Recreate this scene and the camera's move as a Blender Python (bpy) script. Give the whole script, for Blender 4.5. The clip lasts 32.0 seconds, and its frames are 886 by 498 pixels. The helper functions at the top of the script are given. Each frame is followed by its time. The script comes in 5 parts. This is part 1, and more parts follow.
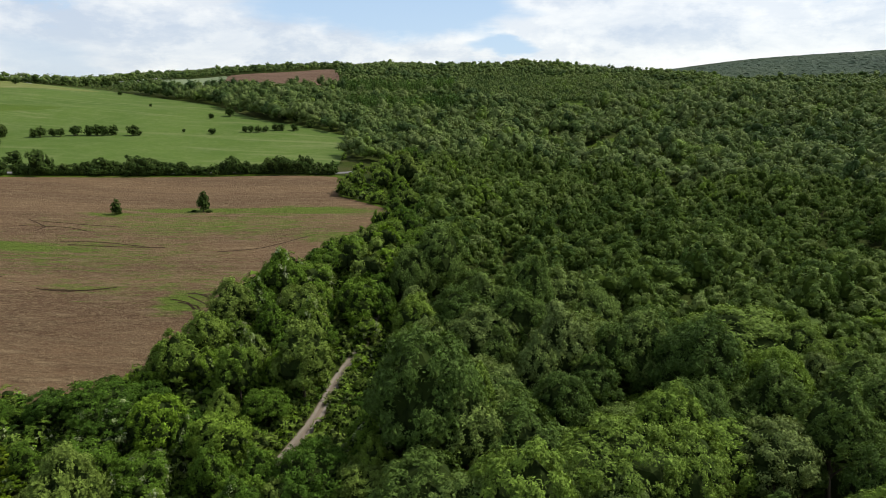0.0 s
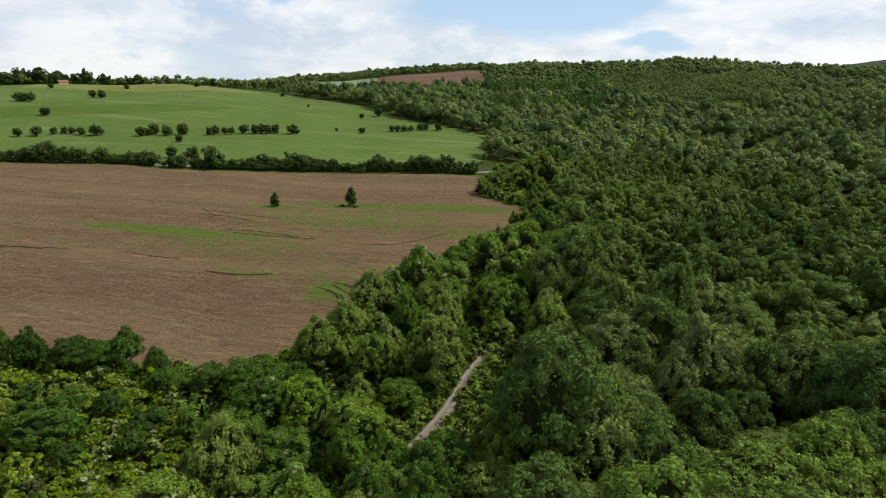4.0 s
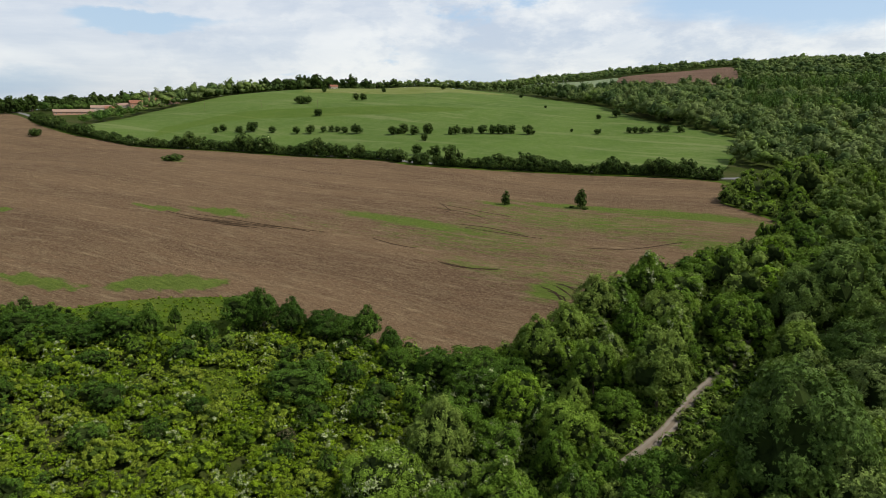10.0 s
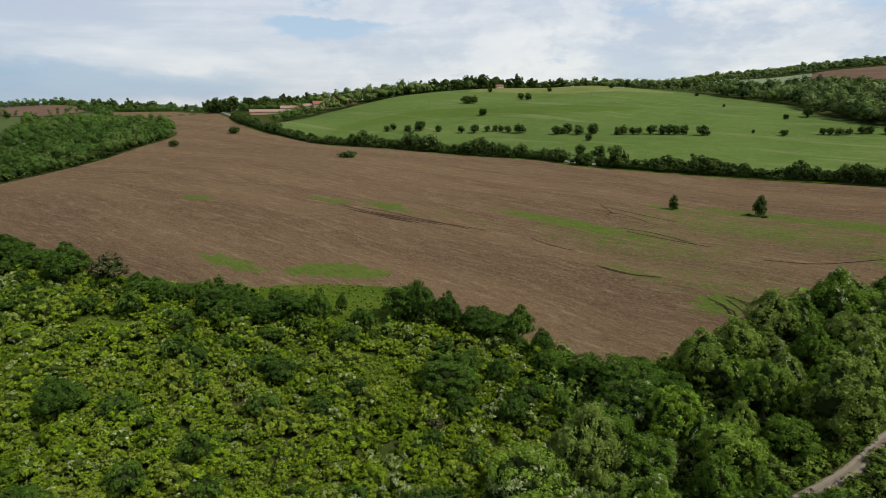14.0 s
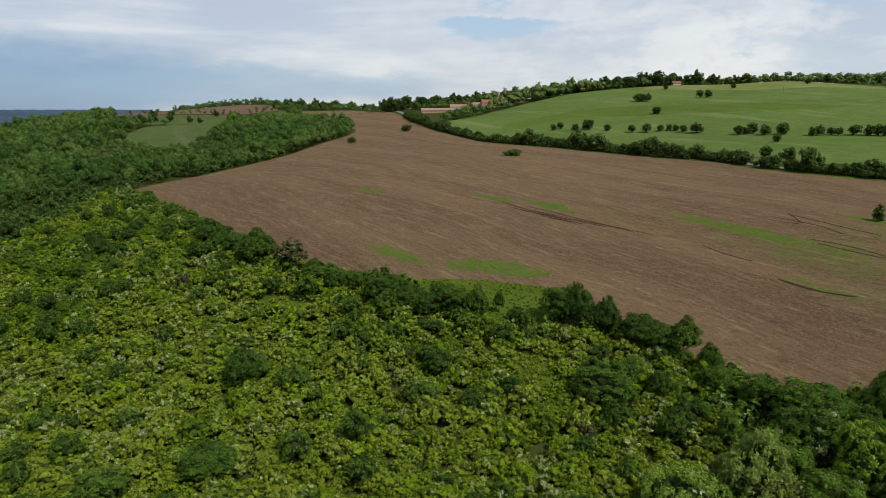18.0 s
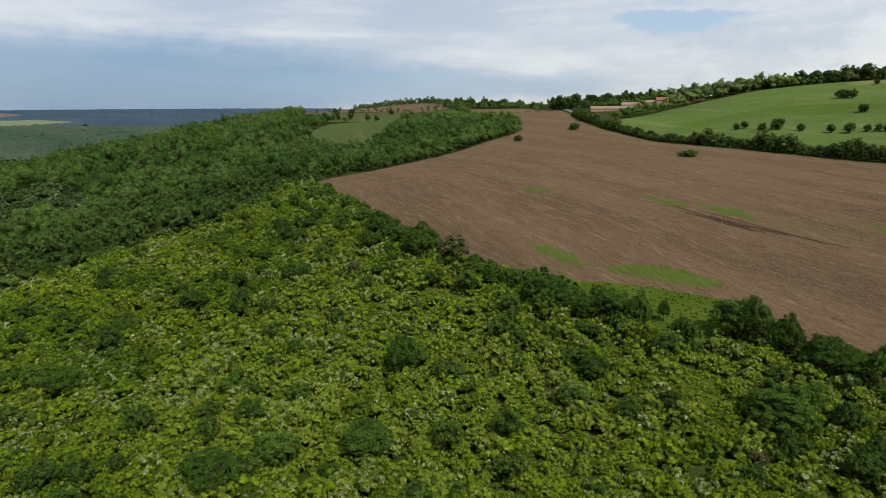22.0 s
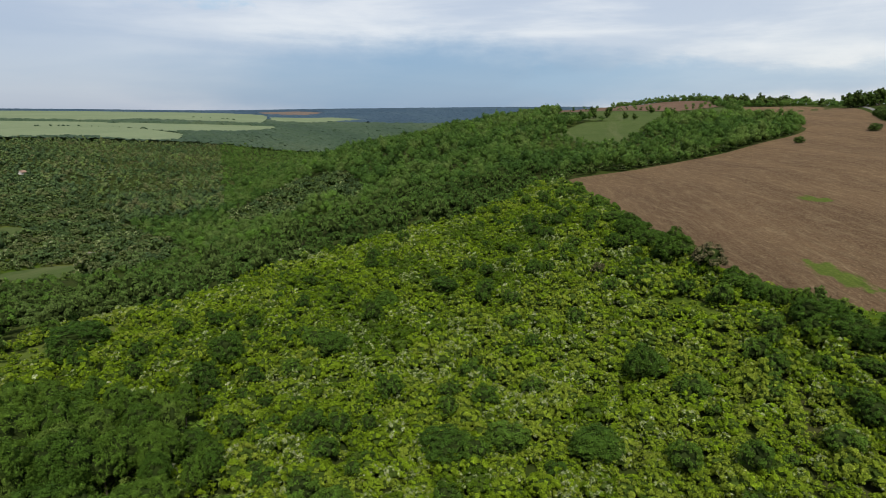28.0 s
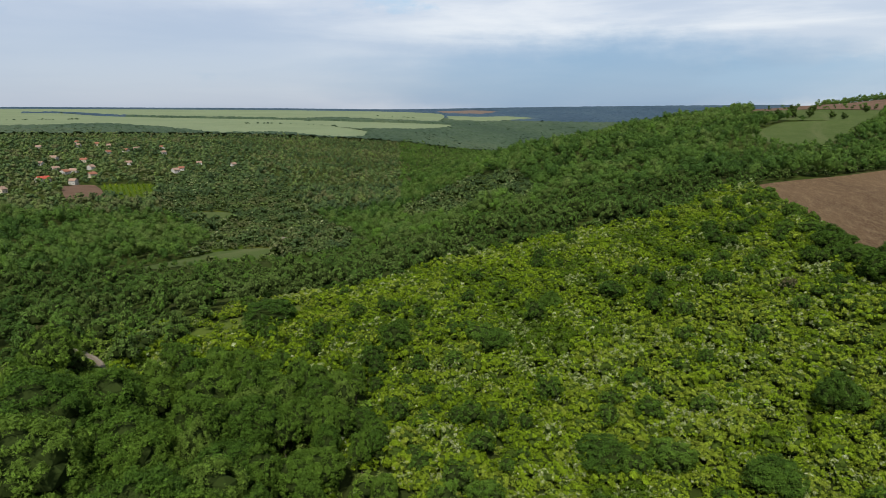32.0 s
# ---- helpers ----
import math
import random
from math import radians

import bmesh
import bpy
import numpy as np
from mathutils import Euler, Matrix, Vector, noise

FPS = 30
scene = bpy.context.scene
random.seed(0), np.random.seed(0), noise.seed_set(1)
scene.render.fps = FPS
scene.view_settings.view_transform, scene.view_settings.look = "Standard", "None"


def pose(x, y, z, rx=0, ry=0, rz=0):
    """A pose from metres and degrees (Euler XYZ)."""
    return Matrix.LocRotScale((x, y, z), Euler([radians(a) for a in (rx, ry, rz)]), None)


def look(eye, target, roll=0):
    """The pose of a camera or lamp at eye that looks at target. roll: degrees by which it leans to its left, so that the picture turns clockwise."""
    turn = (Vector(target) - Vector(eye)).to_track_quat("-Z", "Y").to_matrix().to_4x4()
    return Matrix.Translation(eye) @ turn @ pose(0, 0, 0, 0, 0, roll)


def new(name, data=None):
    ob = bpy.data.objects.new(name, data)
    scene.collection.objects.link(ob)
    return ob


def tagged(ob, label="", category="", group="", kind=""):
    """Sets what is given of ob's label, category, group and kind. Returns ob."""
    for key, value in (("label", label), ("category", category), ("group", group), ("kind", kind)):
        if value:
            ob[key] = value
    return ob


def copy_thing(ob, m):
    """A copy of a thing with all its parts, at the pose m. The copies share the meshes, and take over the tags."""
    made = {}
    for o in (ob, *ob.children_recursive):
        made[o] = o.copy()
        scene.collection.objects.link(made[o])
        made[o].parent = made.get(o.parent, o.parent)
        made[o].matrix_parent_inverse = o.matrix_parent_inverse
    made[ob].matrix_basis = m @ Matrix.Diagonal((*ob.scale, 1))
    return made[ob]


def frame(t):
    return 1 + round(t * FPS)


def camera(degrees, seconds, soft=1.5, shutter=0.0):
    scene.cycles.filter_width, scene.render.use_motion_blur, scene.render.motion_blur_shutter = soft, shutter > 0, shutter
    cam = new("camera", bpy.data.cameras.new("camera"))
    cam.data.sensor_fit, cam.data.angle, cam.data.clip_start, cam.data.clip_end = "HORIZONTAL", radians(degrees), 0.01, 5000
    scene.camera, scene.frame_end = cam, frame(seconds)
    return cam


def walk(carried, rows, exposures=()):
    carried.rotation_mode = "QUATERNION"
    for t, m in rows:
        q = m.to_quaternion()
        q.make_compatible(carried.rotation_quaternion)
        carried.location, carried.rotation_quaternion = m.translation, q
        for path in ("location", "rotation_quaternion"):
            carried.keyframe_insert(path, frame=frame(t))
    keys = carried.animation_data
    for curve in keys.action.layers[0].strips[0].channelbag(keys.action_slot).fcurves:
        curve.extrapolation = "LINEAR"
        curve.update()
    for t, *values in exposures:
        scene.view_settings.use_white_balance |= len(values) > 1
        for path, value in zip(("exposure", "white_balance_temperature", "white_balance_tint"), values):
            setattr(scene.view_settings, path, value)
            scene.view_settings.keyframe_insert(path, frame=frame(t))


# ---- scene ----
from mathutils import geometry

# a drone that hovers and turns slowly to its left: seconds, bearing, pitch
EYE_Z, ROLL = 70.0, 0.3
TURN = [(0.0, -0.12, -12.23), (1.0, 3.04, -12.24), (2.0, 6.16, -12.21), (3.0, 9.23, -12.18), (3.5, 10.79, -12.17), (5.5, 17.2, -12.06), (6.0, 18.88, -12.05), (7.0, 22.3, -12.02), (8.0, 25.95, -11.99), (9.0, 29.39, -11.98), (10.0, 32.94, -11.97), (11.0, 36.49, -11.96), (12.0, 40.08, -11.94), (13.0, 43.69, -11.93), (14.0, 47.31, -11.93), (14.5, 49.15, -11.94), (16.5, 56.41, -11.95), (17.0, 58.24, -11.96), (18.0, 61.95, -11.98), (19.0, 65.63, -11.99), (20.0, 69.28, -12.0), (21.0, 72.96, -12.02), (22.0, 76.63, -12.05), (23.0, 80.3, -12.06), (24.0, 83.99, -12.07), (25.0, 87.76, -12.07), (25.5, 89.58, -12.08), (27.5, 97.02, -12.08), (28.0, 98.9, -12.08), (29.0, 102.6, -12.08), (30.0, 106.44, -12.08), (31.0, 110.34, -12.08), (32.0, 114.15, -12.1)]
cam = camera(69.66, 32.0, soft=0.7)
walk(cam, [(t, pose(0, 0, EYE_Z, 90 + p, ROLL, a)) for t, a, p in TURN],
     [(0, 0.03), (6, 0.0), (10, -0.08), (14, -0.17), (20, -0.20), (26, -0.15), (32, -0.02)])

# ---- world and sun ----
SUN_BEARING, SUN_HEIGHT = -72.0, 50.0


def polar(b, d):
    """Plan position from a bearing in degrees to the left of +y and a distance."""
    return -d * math.sin(radians(b)), d * math.cos(radians(b))


sx, sy = polar(SUN_BEARING, math.cos(radians(SUN_HEIGHT)))
sun = new("sun", bpy.data.lights.new("sun", "SUN"))
sun.data.energy, sun.data.angle, sun.data.color = 5.25, radians(0.8), (1.0, 0.95, 0.86)
sun.matrix_world = look((sx * 400, sy * 400, 400 * math.sin(radians(SUN_HEIGHT))), (0, 0, 0))


class Nodes:
    """Short hand for building a node tree."""

    def __init__(self, tree):
        self.tree = tree
        tree.nodes.clear()

    def add(self, kind, **inputs):
        node = self.tree.nodes.new(kind)
        for key, value in inputs.items():
            slot = node.inputs[int(key[1:])] if key[0] == "i" and key[1:].isdigit() else node.inputs[key.replace("_", " ")]
            if isinstance(value, bpy.types.NodeSocket):
                self.tree.links.new(value, slot)
            else:
                slot.default_value = value
        return node

    def math(self, op, a, b=0.0, clamp=False):
        n = self.add("ShaderNodeMath", i0=a, i1=b)
        n.operation, n.use_clamp = op, clamp
        return n.outputs[0]

    def vmath(self, op, a, b=(0, 0, 0)):
        n = self.add("ShaderNodeVectorMath", i0=a, i1=b)
        n.operation = op
        return n.outputs[0]

    def noise(self, vec, scale, detail=4.0, rough=0.55, distort=0.0):
        return self.add("ShaderNodeTexNoise", Vector=vec, Scale=scale, Detail=detail, Roughness=rough, Distortion=distort).outputs[0]

    def step(self, value, lo, hi, out_lo=0.0, out_hi=1.0):
        n = self.add("ShaderNodeMapRange", i0=value, i1=lo, i2=hi, i3=out_lo, i4=out_hi)
        n.interpolation_type = "SMOOTHSTEP"
        return n.outputs[0]

    def mix(self, fac, a, b):
        n = self.tree.nodes.new("ShaderNodeMix")
        n.data_type = "RGBA"
        for slot, value in ((n.inputs[0], fac), (n.inputs[6], a), (n.inputs[7], b)):
            if isinstance(value, bpy.types.NodeSocket):
                self.tree.links.new(value, slot)
            else:
                slot.default_value = value if not isinstance(value, tuple) else (*value[:3], 1)
        return n.outputs[2]


def make_world():
    world = bpy.data.worlds.new("sky")
    scene.world = world
    world.use_nodes = True
    k = Nodes(world.node_tree)
    sky = k.add("ShaderNodeTexSky")
    sky.sky_type, sky.sun_disc = "NISHITA", False
    sky.sun_elevation, sky.sun_rotation = radians(SUN_HEIGHT), radians(-SUN_BEARING)
    way = k.add("ShaderNodeTexCoord").outputs["Generated"]
    xyz = k.add("ShaderNodeSeparateXYZ", Vector=way).outputs
    up = k.math("MAXIMUM", xyz[2], 0.0)
    flat = k.math("ADD", up, 0.16)
    plane = k.add("ShaderNodeCombineXYZ", X=k.math("DIVIDE", xyz[0], flat), Y=k.math("DIVIDE", xyz[1], flat), Z=k.math("MULTIPLY", up, 1.5)).outputs[0]
    near_sun = k.add("ShaderNodeVectorMath", i0=way, i1=(*polar(SUN_BEARING, 1.0), 0.0))
    near_sun.operation = "DOT_PRODUCT"
    towards = near_sun.outputs["Value"]
    # bearing to the left of +y and height above the horizon, in degrees, both ruffled by the wind
    gust = k.noise(k.vmath("MULTIPLY", way, (1, 1, 2.6)), 7.0, 7.0, 0.62)
    drift = k.noise(k.vmath("MULTIPLY", way, (1, 1, 5.0)), 3.0, 4.0, 0.5)
    side = k.math("ADD", k.math("MULTIPLY", k.math("ARCTAN2", k.math("MULTIPLY", xyz[0], -1.0), xyz[1]), 57.296), k.math("MULTIPLY", k.math("SUBTRACT", drift, 0.5), 26.0))
    tall = k.math("ADD", k.math("MULTIPLY", k.math("ARCSINE", xyz[2]), 57.296), k.math("MULTIPLY", k.math("SUBTRACT", gust, 0.5), 3.4))

    def opening(bearing, rise, wide, high, soft=0.7):
        """A gap in the cloud, 1 in its middle."""
        u = k.math("POWER", k.math("ABSOLUTE", k.math("DIVIDE", k.math("SUBTRACT", side, bearing), wide)), 2.0)
        v = k.math("POWER", k.math("ABSOLUTE", k.math("DIVIDE", k.math("SUBTRACT", tall, rise), high)), 2.0)
        return k.step(k.math("ADD", u, v), 1.0 - soft, 1.0 + soft, 1.0, 0.0)

    lit = k.step(towards, -1.0, -0.15)
    cover = k.noise(plane, 0.62, 8.0, 0.56, 0.4)
    puffs = k.noise(k.vmath("MULTIPLY", way, (1, 1, 2.4)), 4.6, 10.0, 0.6, 0.15)
    mask = k.step(k.math("ADD", k.math("MULTIPLY", cover, 0.40), k.math("MULTIPLY", puffs, 0.70)), 0.40, 0.475)
    for gap in (opening(3, 9.6, 14, 3.4, 0.35), opening(56.0, 7.0, 6.5, 0.8, 0.45), opening(-3, 5.4, 4, 0.8, 0.6)):
        mask = k.math("MULTIPLY", mask, k.math("SUBTRACT", 1.0, gap))
    shade = k.step(k.noise(k.vmath("MULTIPLY", way, (1, 1, 3.6)), 3.4, 9.0, 0.62, 0.3), 0.36, 0.60)
    curl = k.step(k.noise(k.vmath("MULTIPLY", way, (1, 1, 1.9)), 10.0, 8.0, 0.62, 0.1), 0.43, 0.57)
    bright = k.mix(k.math("ADD", k.math("MULTIPLY", shade, 0.6), k.math("MULTIPLY", curl, 0.4)), (0.60, 0.67, 0.79), (1.0, 1.0, 0.99))
    layer = k.step(k.noise(k.vmath("MULTIPLY", way, (1, 1, 8.0)), 2.6, 6.0, 0.55, 0.3), 0.34, 0.64)
    grey = k.mix(layer, (0.56, 0.62, 0.74), (0.86, 0.87, 0.90))
    cloud = k.mix(lit, grey, bright)
    blue = k.mix(k.step(up, 0.0, 0.35), (0.56, 0.72, 0.90), (0.36, 0.55, 0.82))
    blue = k.mix(lit, (0.50, 0.65, 0.81), blue)
    deep = k.step(up, 0.16, 0.62)
    blue = k.mix(deep, blue, (0.14, 0.25, 0.50))
    mask = k.math("MULTIPLY", mask, k.step(up, 0.20, 0.60, 1.0, 0.6))
    air = k.mix(mask, blue, cloud)
    # rain-blue distance under the cloud
    for gap, much, colour in ((opening(101, 2.6, 19, 3.4, 0.8), 0.9, (0.155, 0.315, 0.545)), (opening(80, 2.2, 15, 1.7, 0.7), 0.72, (0.27, 0.44, 0.66)), (opening(33, 3.8, 4, 1.6, 0.8), 0.6, (0.50, 0.62, 0.78)),
                              (opening(140, 3.0, 27, 6.5, 0.9), 0.85, (0.40, 0.48, 0.64))):
        air = k.mix(k.math("MULTIPLY", gap, much), air, colour)
    glow = k.add("ShaderNodeBackground", Color=air, Strength=0.82)
    clear = k.add("ShaderNodeBackground", Color=sky.outputs[0], Strength=0.03)
    both = k.add("ShaderNodeAddShader", i0=clear.outputs[0], i1=glow.outputs[0])
    k.add("ShaderNodeOutputWorld", Surface=both.outputs[0])


make_world()
scene.view_settings.exposure = 0.0

# ---- terrain: heights along bearings (degrees to the left of +y) at set distances from the middle ----
RINGS = (0, 80, 120, 160, 220, 300, 400, 540, 720, 950, 1300, 1900, 2900, 4700)
PROFILES = []


def profile(bearing, *heights):
    """Ground heights at the distances in RINGS along one bearing."""
    PROFILES.append((bearing, heights))


profile(-40, -5, -2, -2, -2, 2, 6, 14, 26, 50, 85, 112, 130, 288, 292)
profile(-25, -4, 0, 0, 0, 4, 8, 16, 28, 55, 88, 113, 122, 272, 280)
profile(-10, -4, 0, 0, 1, 5, 10, 18, 35, 70, 112, 152, 150, 170, 180)
profile(4, -4, 0, 3, 8, 18, 26, 32, 45, 68, 101, 156, 162, 165, 170)
profile(12, -4, 0, 4, 11, 20, 29, 34, 53, 75, 101, 157, 168, 165, 165)
profile(22, -4, 0, 5, 13, 21, 28, 35, 54, 80, 90, 133, 160, 150, 150)
profile(34, -4, 0, 6, 13, 22, 31, 39, 54, 83, 111, 108, 110, 120, 120)
profile(46, -4, 0, 6, 16, 23, 32, 39, 48, 80, 110, 100, 90, 90, 90)
profile(58, -4, 0, 7, 17, 24, 33, 40, 47, 62, 88, 85, 75, 75, 80)
profile(68, -4, 0, 7, 17, 26, 34, 41, 46, 58, 73, 76, 60, 60, 80)
profile(78, -4, 0, 6, 14, 23, 31, 35, 38, 52, 72, 98, 60, 30, 100)
profile(90, -4, 0, 4, 9, 16, 22, 27, 33, 52, 76, 62, 0, 20, 106)
profile(102, -4, 0, 3, 6, 10, 14, 13, 15, 34, 31, -2, -30, 15, 104)
profile(110, -4, 0, 2, 5, 8, 8, 1, -4, 17, 2, -35, -30, 30, 98)
profile(118, -4, -1, 1, 3, 5, -3, -20, -34, -40, -40, -22, 18, 55, 86)
profile(130, -4, -2, 0, 1, 0, -12, -30, -42, -42, -25, 5, 32, 55, 102)
profile(148, -4, -3, -1, 0, -2, -10, -22, -28, -22, -4, 18, 40, 60, 112)
profile(190, -5, -4, -3, -3, -4, -8, -12, -12, -8, 4, 22, 42, 60, 110)
profile(240, -6, -5, -5, -6, -4, -2, 2, 6, 16, 30, 50, 70, 100, 150)
profile(285, -6, -4, -4, -4, 0, 4, 10, 20, 38, 66, 95, 110, 190, 210)


def smooth(a, n, wrap):
    """a, blurred along its first axis over n samples either way."""
    pad = np.concatenate([a[-3 * n:], a, a[:3 * n]] if wrap else [a[:1].repeat(3 * n, 0), a, a[-1:].repeat(3 * n, 0)])
    k = np.ones(n) / n
    k = np.convolve(np.convolve(k, k), k)
    out = np.apply_along_axis(lambda c: np.convolve(c, k, "same"), 0, pad)
    return out[3 * n:-3 * n]


def height_table():
    steps = np.arange(0, 360, 1.0)
    u = np.linspace(0, np.log1p(4900 / 60), 260)
    dist = 60 * np.expm1(u)
    order = sorted((b % 360, h) for b, h in PROFILES)
    bs = np.array([b for b, _ in order])
    hs = np.array([np.interp(u, np.log1p(np.array(RINGS) / 60), h) for _, h in order])
    full = np.concatenate([hs[-1:], hs, hs[:1]])
    bb = np.concatenate([[bs[-1] - 360], bs, [bs[0] + 360]])
    rows = np.stack([np.interp(steps, bb, full[:, j]) for j in range(len(u))], 1)
    rows = smooth(rows, 5, True)
    return smooth(rows.T, 9, False).T, u


HEIGHT, LOGD = height_table()


def land(x, y):
    """Ground height at x, y (numbers or arrays)."""
    x, y = np.asarray(x, float), np.asarray(y, float)
    b = np.degrees(np.arctan2(-x, y)) % 360
    r = np.hypot(x, y)
    v = np.clip(np.log1p(r / 60) / LOGD[1], 0, len(LOGD) - 1.001)
    i, j = b.astype(int) % 360, v.astype(int)
    fb, fv = b - np.floor(b), v - j
    i2 = (i + 1) % 360
    z = (HEIGHT[i, j] * (1 - fv) + HEIGHT[i, j + 1] * fv) * (1 - fb) + (HEIGHT[i2, j] * (1 - fv) + HEIGHT[i2, j + 1] * fv) * fb
    swell = np.sin(x / 47 + 1.3 * np.sin(y / 61)) * np.sin(y / 53 + 1.1 * np.sin(x / 71))
    # gullies on the wooded slopes
    side = (b + 180) % 360 - 180
    east = np.clip((6 - side) / 12, 0, 1) * np.clip((side + 75) / 20, 0, 1) * np.clip((r - 230) / 300, 0, 1) * np.clip((2400 - r) / 600, 0, 1)
    west = np.clip((side - 92) / 6, 0, 1) * np.clip((122 - side) / 8, 0, 1) * np.clip((r - 380) / 150, 0, 1) * np.clip((1000 - r) / 150, 0, 1)
    furrow = np.abs(np.sin((x * 0.95 + y * 0.22) / 52 + 1.1 * np.sin(y / 97))) + 0.6 * np.abs(np.sin((x * 0.5 - y * 0.6) / 71 + np.sin(x / 83)))
    crease = np.abs(np.sin((x * 0.75 + y * 0.66) / 44 + 0.9 * np.sin(y / 77)))
    return z + swell * np.clip(r / 400, 0.15, 2.5) * np.clip((1600 - r) / 500, 0, 1) * 0.9 + (furrow - 0.85) * 7.5 * east + (crease - 0.6) * 5.0 * west


# ---- helpers for meshes and plans ----
def ring(*pairs):
    """A closed plan outline from (bearing, distance) pairs, with rounded, evenly stepped sides."""
    pts = np.array([polar(b, d) for b, d in pairs])
    out = []
    n = len(pts)
    for i in range(n):
        p0, p1, p2, p3 = pts[i - 1], pts[i], pts[(i + 1) % n], pts[(i + 2) % n]
        steps = max(2, int(np.hypot(*(p2 - p1)) / 14))
        for s in np.arange(steps) / steps:
            cr = 0.5 * (2 * p1 + (p2 - p0) * s + (2 * p0 - 5 * p1 + 4 * p2 - p3) * s * s + (3 * p1 - p0 - 3 * p2 + p3) * s ** 3)
            out.append(0.5 * cr + 0.5 * (p1 + (p2 - p1) * s))
    return np.array(out)


def line(*pairs, step=3.0):
    """An open plan path through (bearing, distance) pairs."""
    pts = np.array([polar(b, d) for b, d in pairs])
    out = []
    n = len(pts)
    for i in range(n - 1):
        p0, p1, p2, p3 = pts[max(i - 1, 0)], pts[i], pts[i + 1], pts[min(i + 2, n - 1)]
        steps = max(1, int(np.hypot(*(p2 - p1)) / step))
        for s in np.arange(steps) / steps:
            out.append(0.5 * (2 * p1 + (p2 - p0) * s + (2 * p0 - 5 * p1 + 4 * p2 - p3) * s * s + (3 * p1 - p0 - 3 * p2 + p3) * s ** 3))
    out.append(pts[-1])
    return np.array(out)


def inside(x, y, outline):
    """Which of the points lie within the outline."""
    hit = np.zeros(len(x), bool)
    lo, hi = outline.min(0), outline.max(0)
    near = (x > lo[0]) & (x < hi[0]) & (y > lo[1]) & (y < hi[1])
    px, py = x[near], y[near]
    got = np.zeros(len(px), bool)
    ax, ay = outline[-1]
    for bx, by in outline:
        if ay != by:
            cross = ((ay > py) != (by > py)) & (px < (bx - ax) * (py - ay) / (by - ay) + ax)
            got ^= cross
        ax, ay = bx, by
    hit[near] = got
    return hit


def away(x, y, path):
    """Distance from each point to the nearest point of a path."""
    best = np.full(len(x), 1e9)
    for px, py in path:
        np.minimum(best, (x - px) ** 2 + (y - py) ** 2, out=best)
    return np.sqrt(best)


def mesh_from(name, verts, tris, mats, index=None, smooth_faces=None, tint=None):
    """A mesh from arrays of corners and triangles."""
    verts, tris = np.asarray(verts, np.float32), np.asarray(tris, np.int32)
    me = bpy.data.meshes.new(name)
    me.vertices.add(len(verts))
    me.vertices.foreach_set("co", verts.ravel())
    me.loops.add(tris.size)
    me.loops.foreach_set("vertex_index", tris.ravel())
    me.polygons.add(len(tris))
    me.polygons.foreach_set("loop_start", np.arange(0, tris.size, 3, dtype=np.int32))
    for m in mats:
        me.materials.append(m)
    if index is not None:
        me.polygons.foreach_set("material_index", np.asarray(index, np.int32))
    if smooth_faces is None:
        smooth_faces = np.ones(len(tris), bool)
    me.update(calc_edges=True)
    me.polygons.foreach_set("use_smooth", np.asarray(smooth_faces, bool))
    if tint is not None:
        me.attributes.new("tint", "FLOAT", "POINT").data.foreach_set("value", np.asarray(tint, np.float32))
    return me


def part(name, bm, material, parent, label=""):
    """Links a bmesh as one mesh object under a thing or part."""
    me = bpy.data.meshes.new(name)
    bm.to_mesh(me)
    bm.free()
    me.materials.append(material)
    ob = new(name, me)
    ob.parent = parent
    if label:
        ob["label"] = label
    return ob


def drape(name, outline, material, lift, cell, label, category):
    """A sheet laid on the ground within an outline."""
    lo, hi = outline.min(0), outline.max(0)
    gx, gy = np.meshgrid(np.arange(lo[0], hi[0], cell), np.arange(lo[1], hi[1], cell))
    gx, gy = gx.ravel(), gy.ravel()
    keep = inside(gx, gy, outline) & (away(gx, gy, outline) > cell * 0.45)
    n = len(outline)
    pts = [Vector(p) for p in outline] + [Vector(p) for p in np.stack([gx[keep], gy[keep]], 1)]
    got = geometry.delaunay_2d_cdt(pts, [(i, (i + 1) % n) for i in range(n)], [], 1, 0.001)
    v = np.array([(p.x, p.y) for p in got[0]])
    t = np.array([f for f in got[2] if len(f) == 3])
    flat = np.cross(v[t[:, 1]] - v[t[:, 0]], v[t[:, 2]] - v[t[:, 0]])
    t[flat < 0] = t[flat < 0][:, ::-1]
    me = mesh_from(name, np.column_stack([v, land(v[:, 0], v[:, 1]) + lift]), t, [material])
    return tagged(new(name, me), label, category, kind="structure")


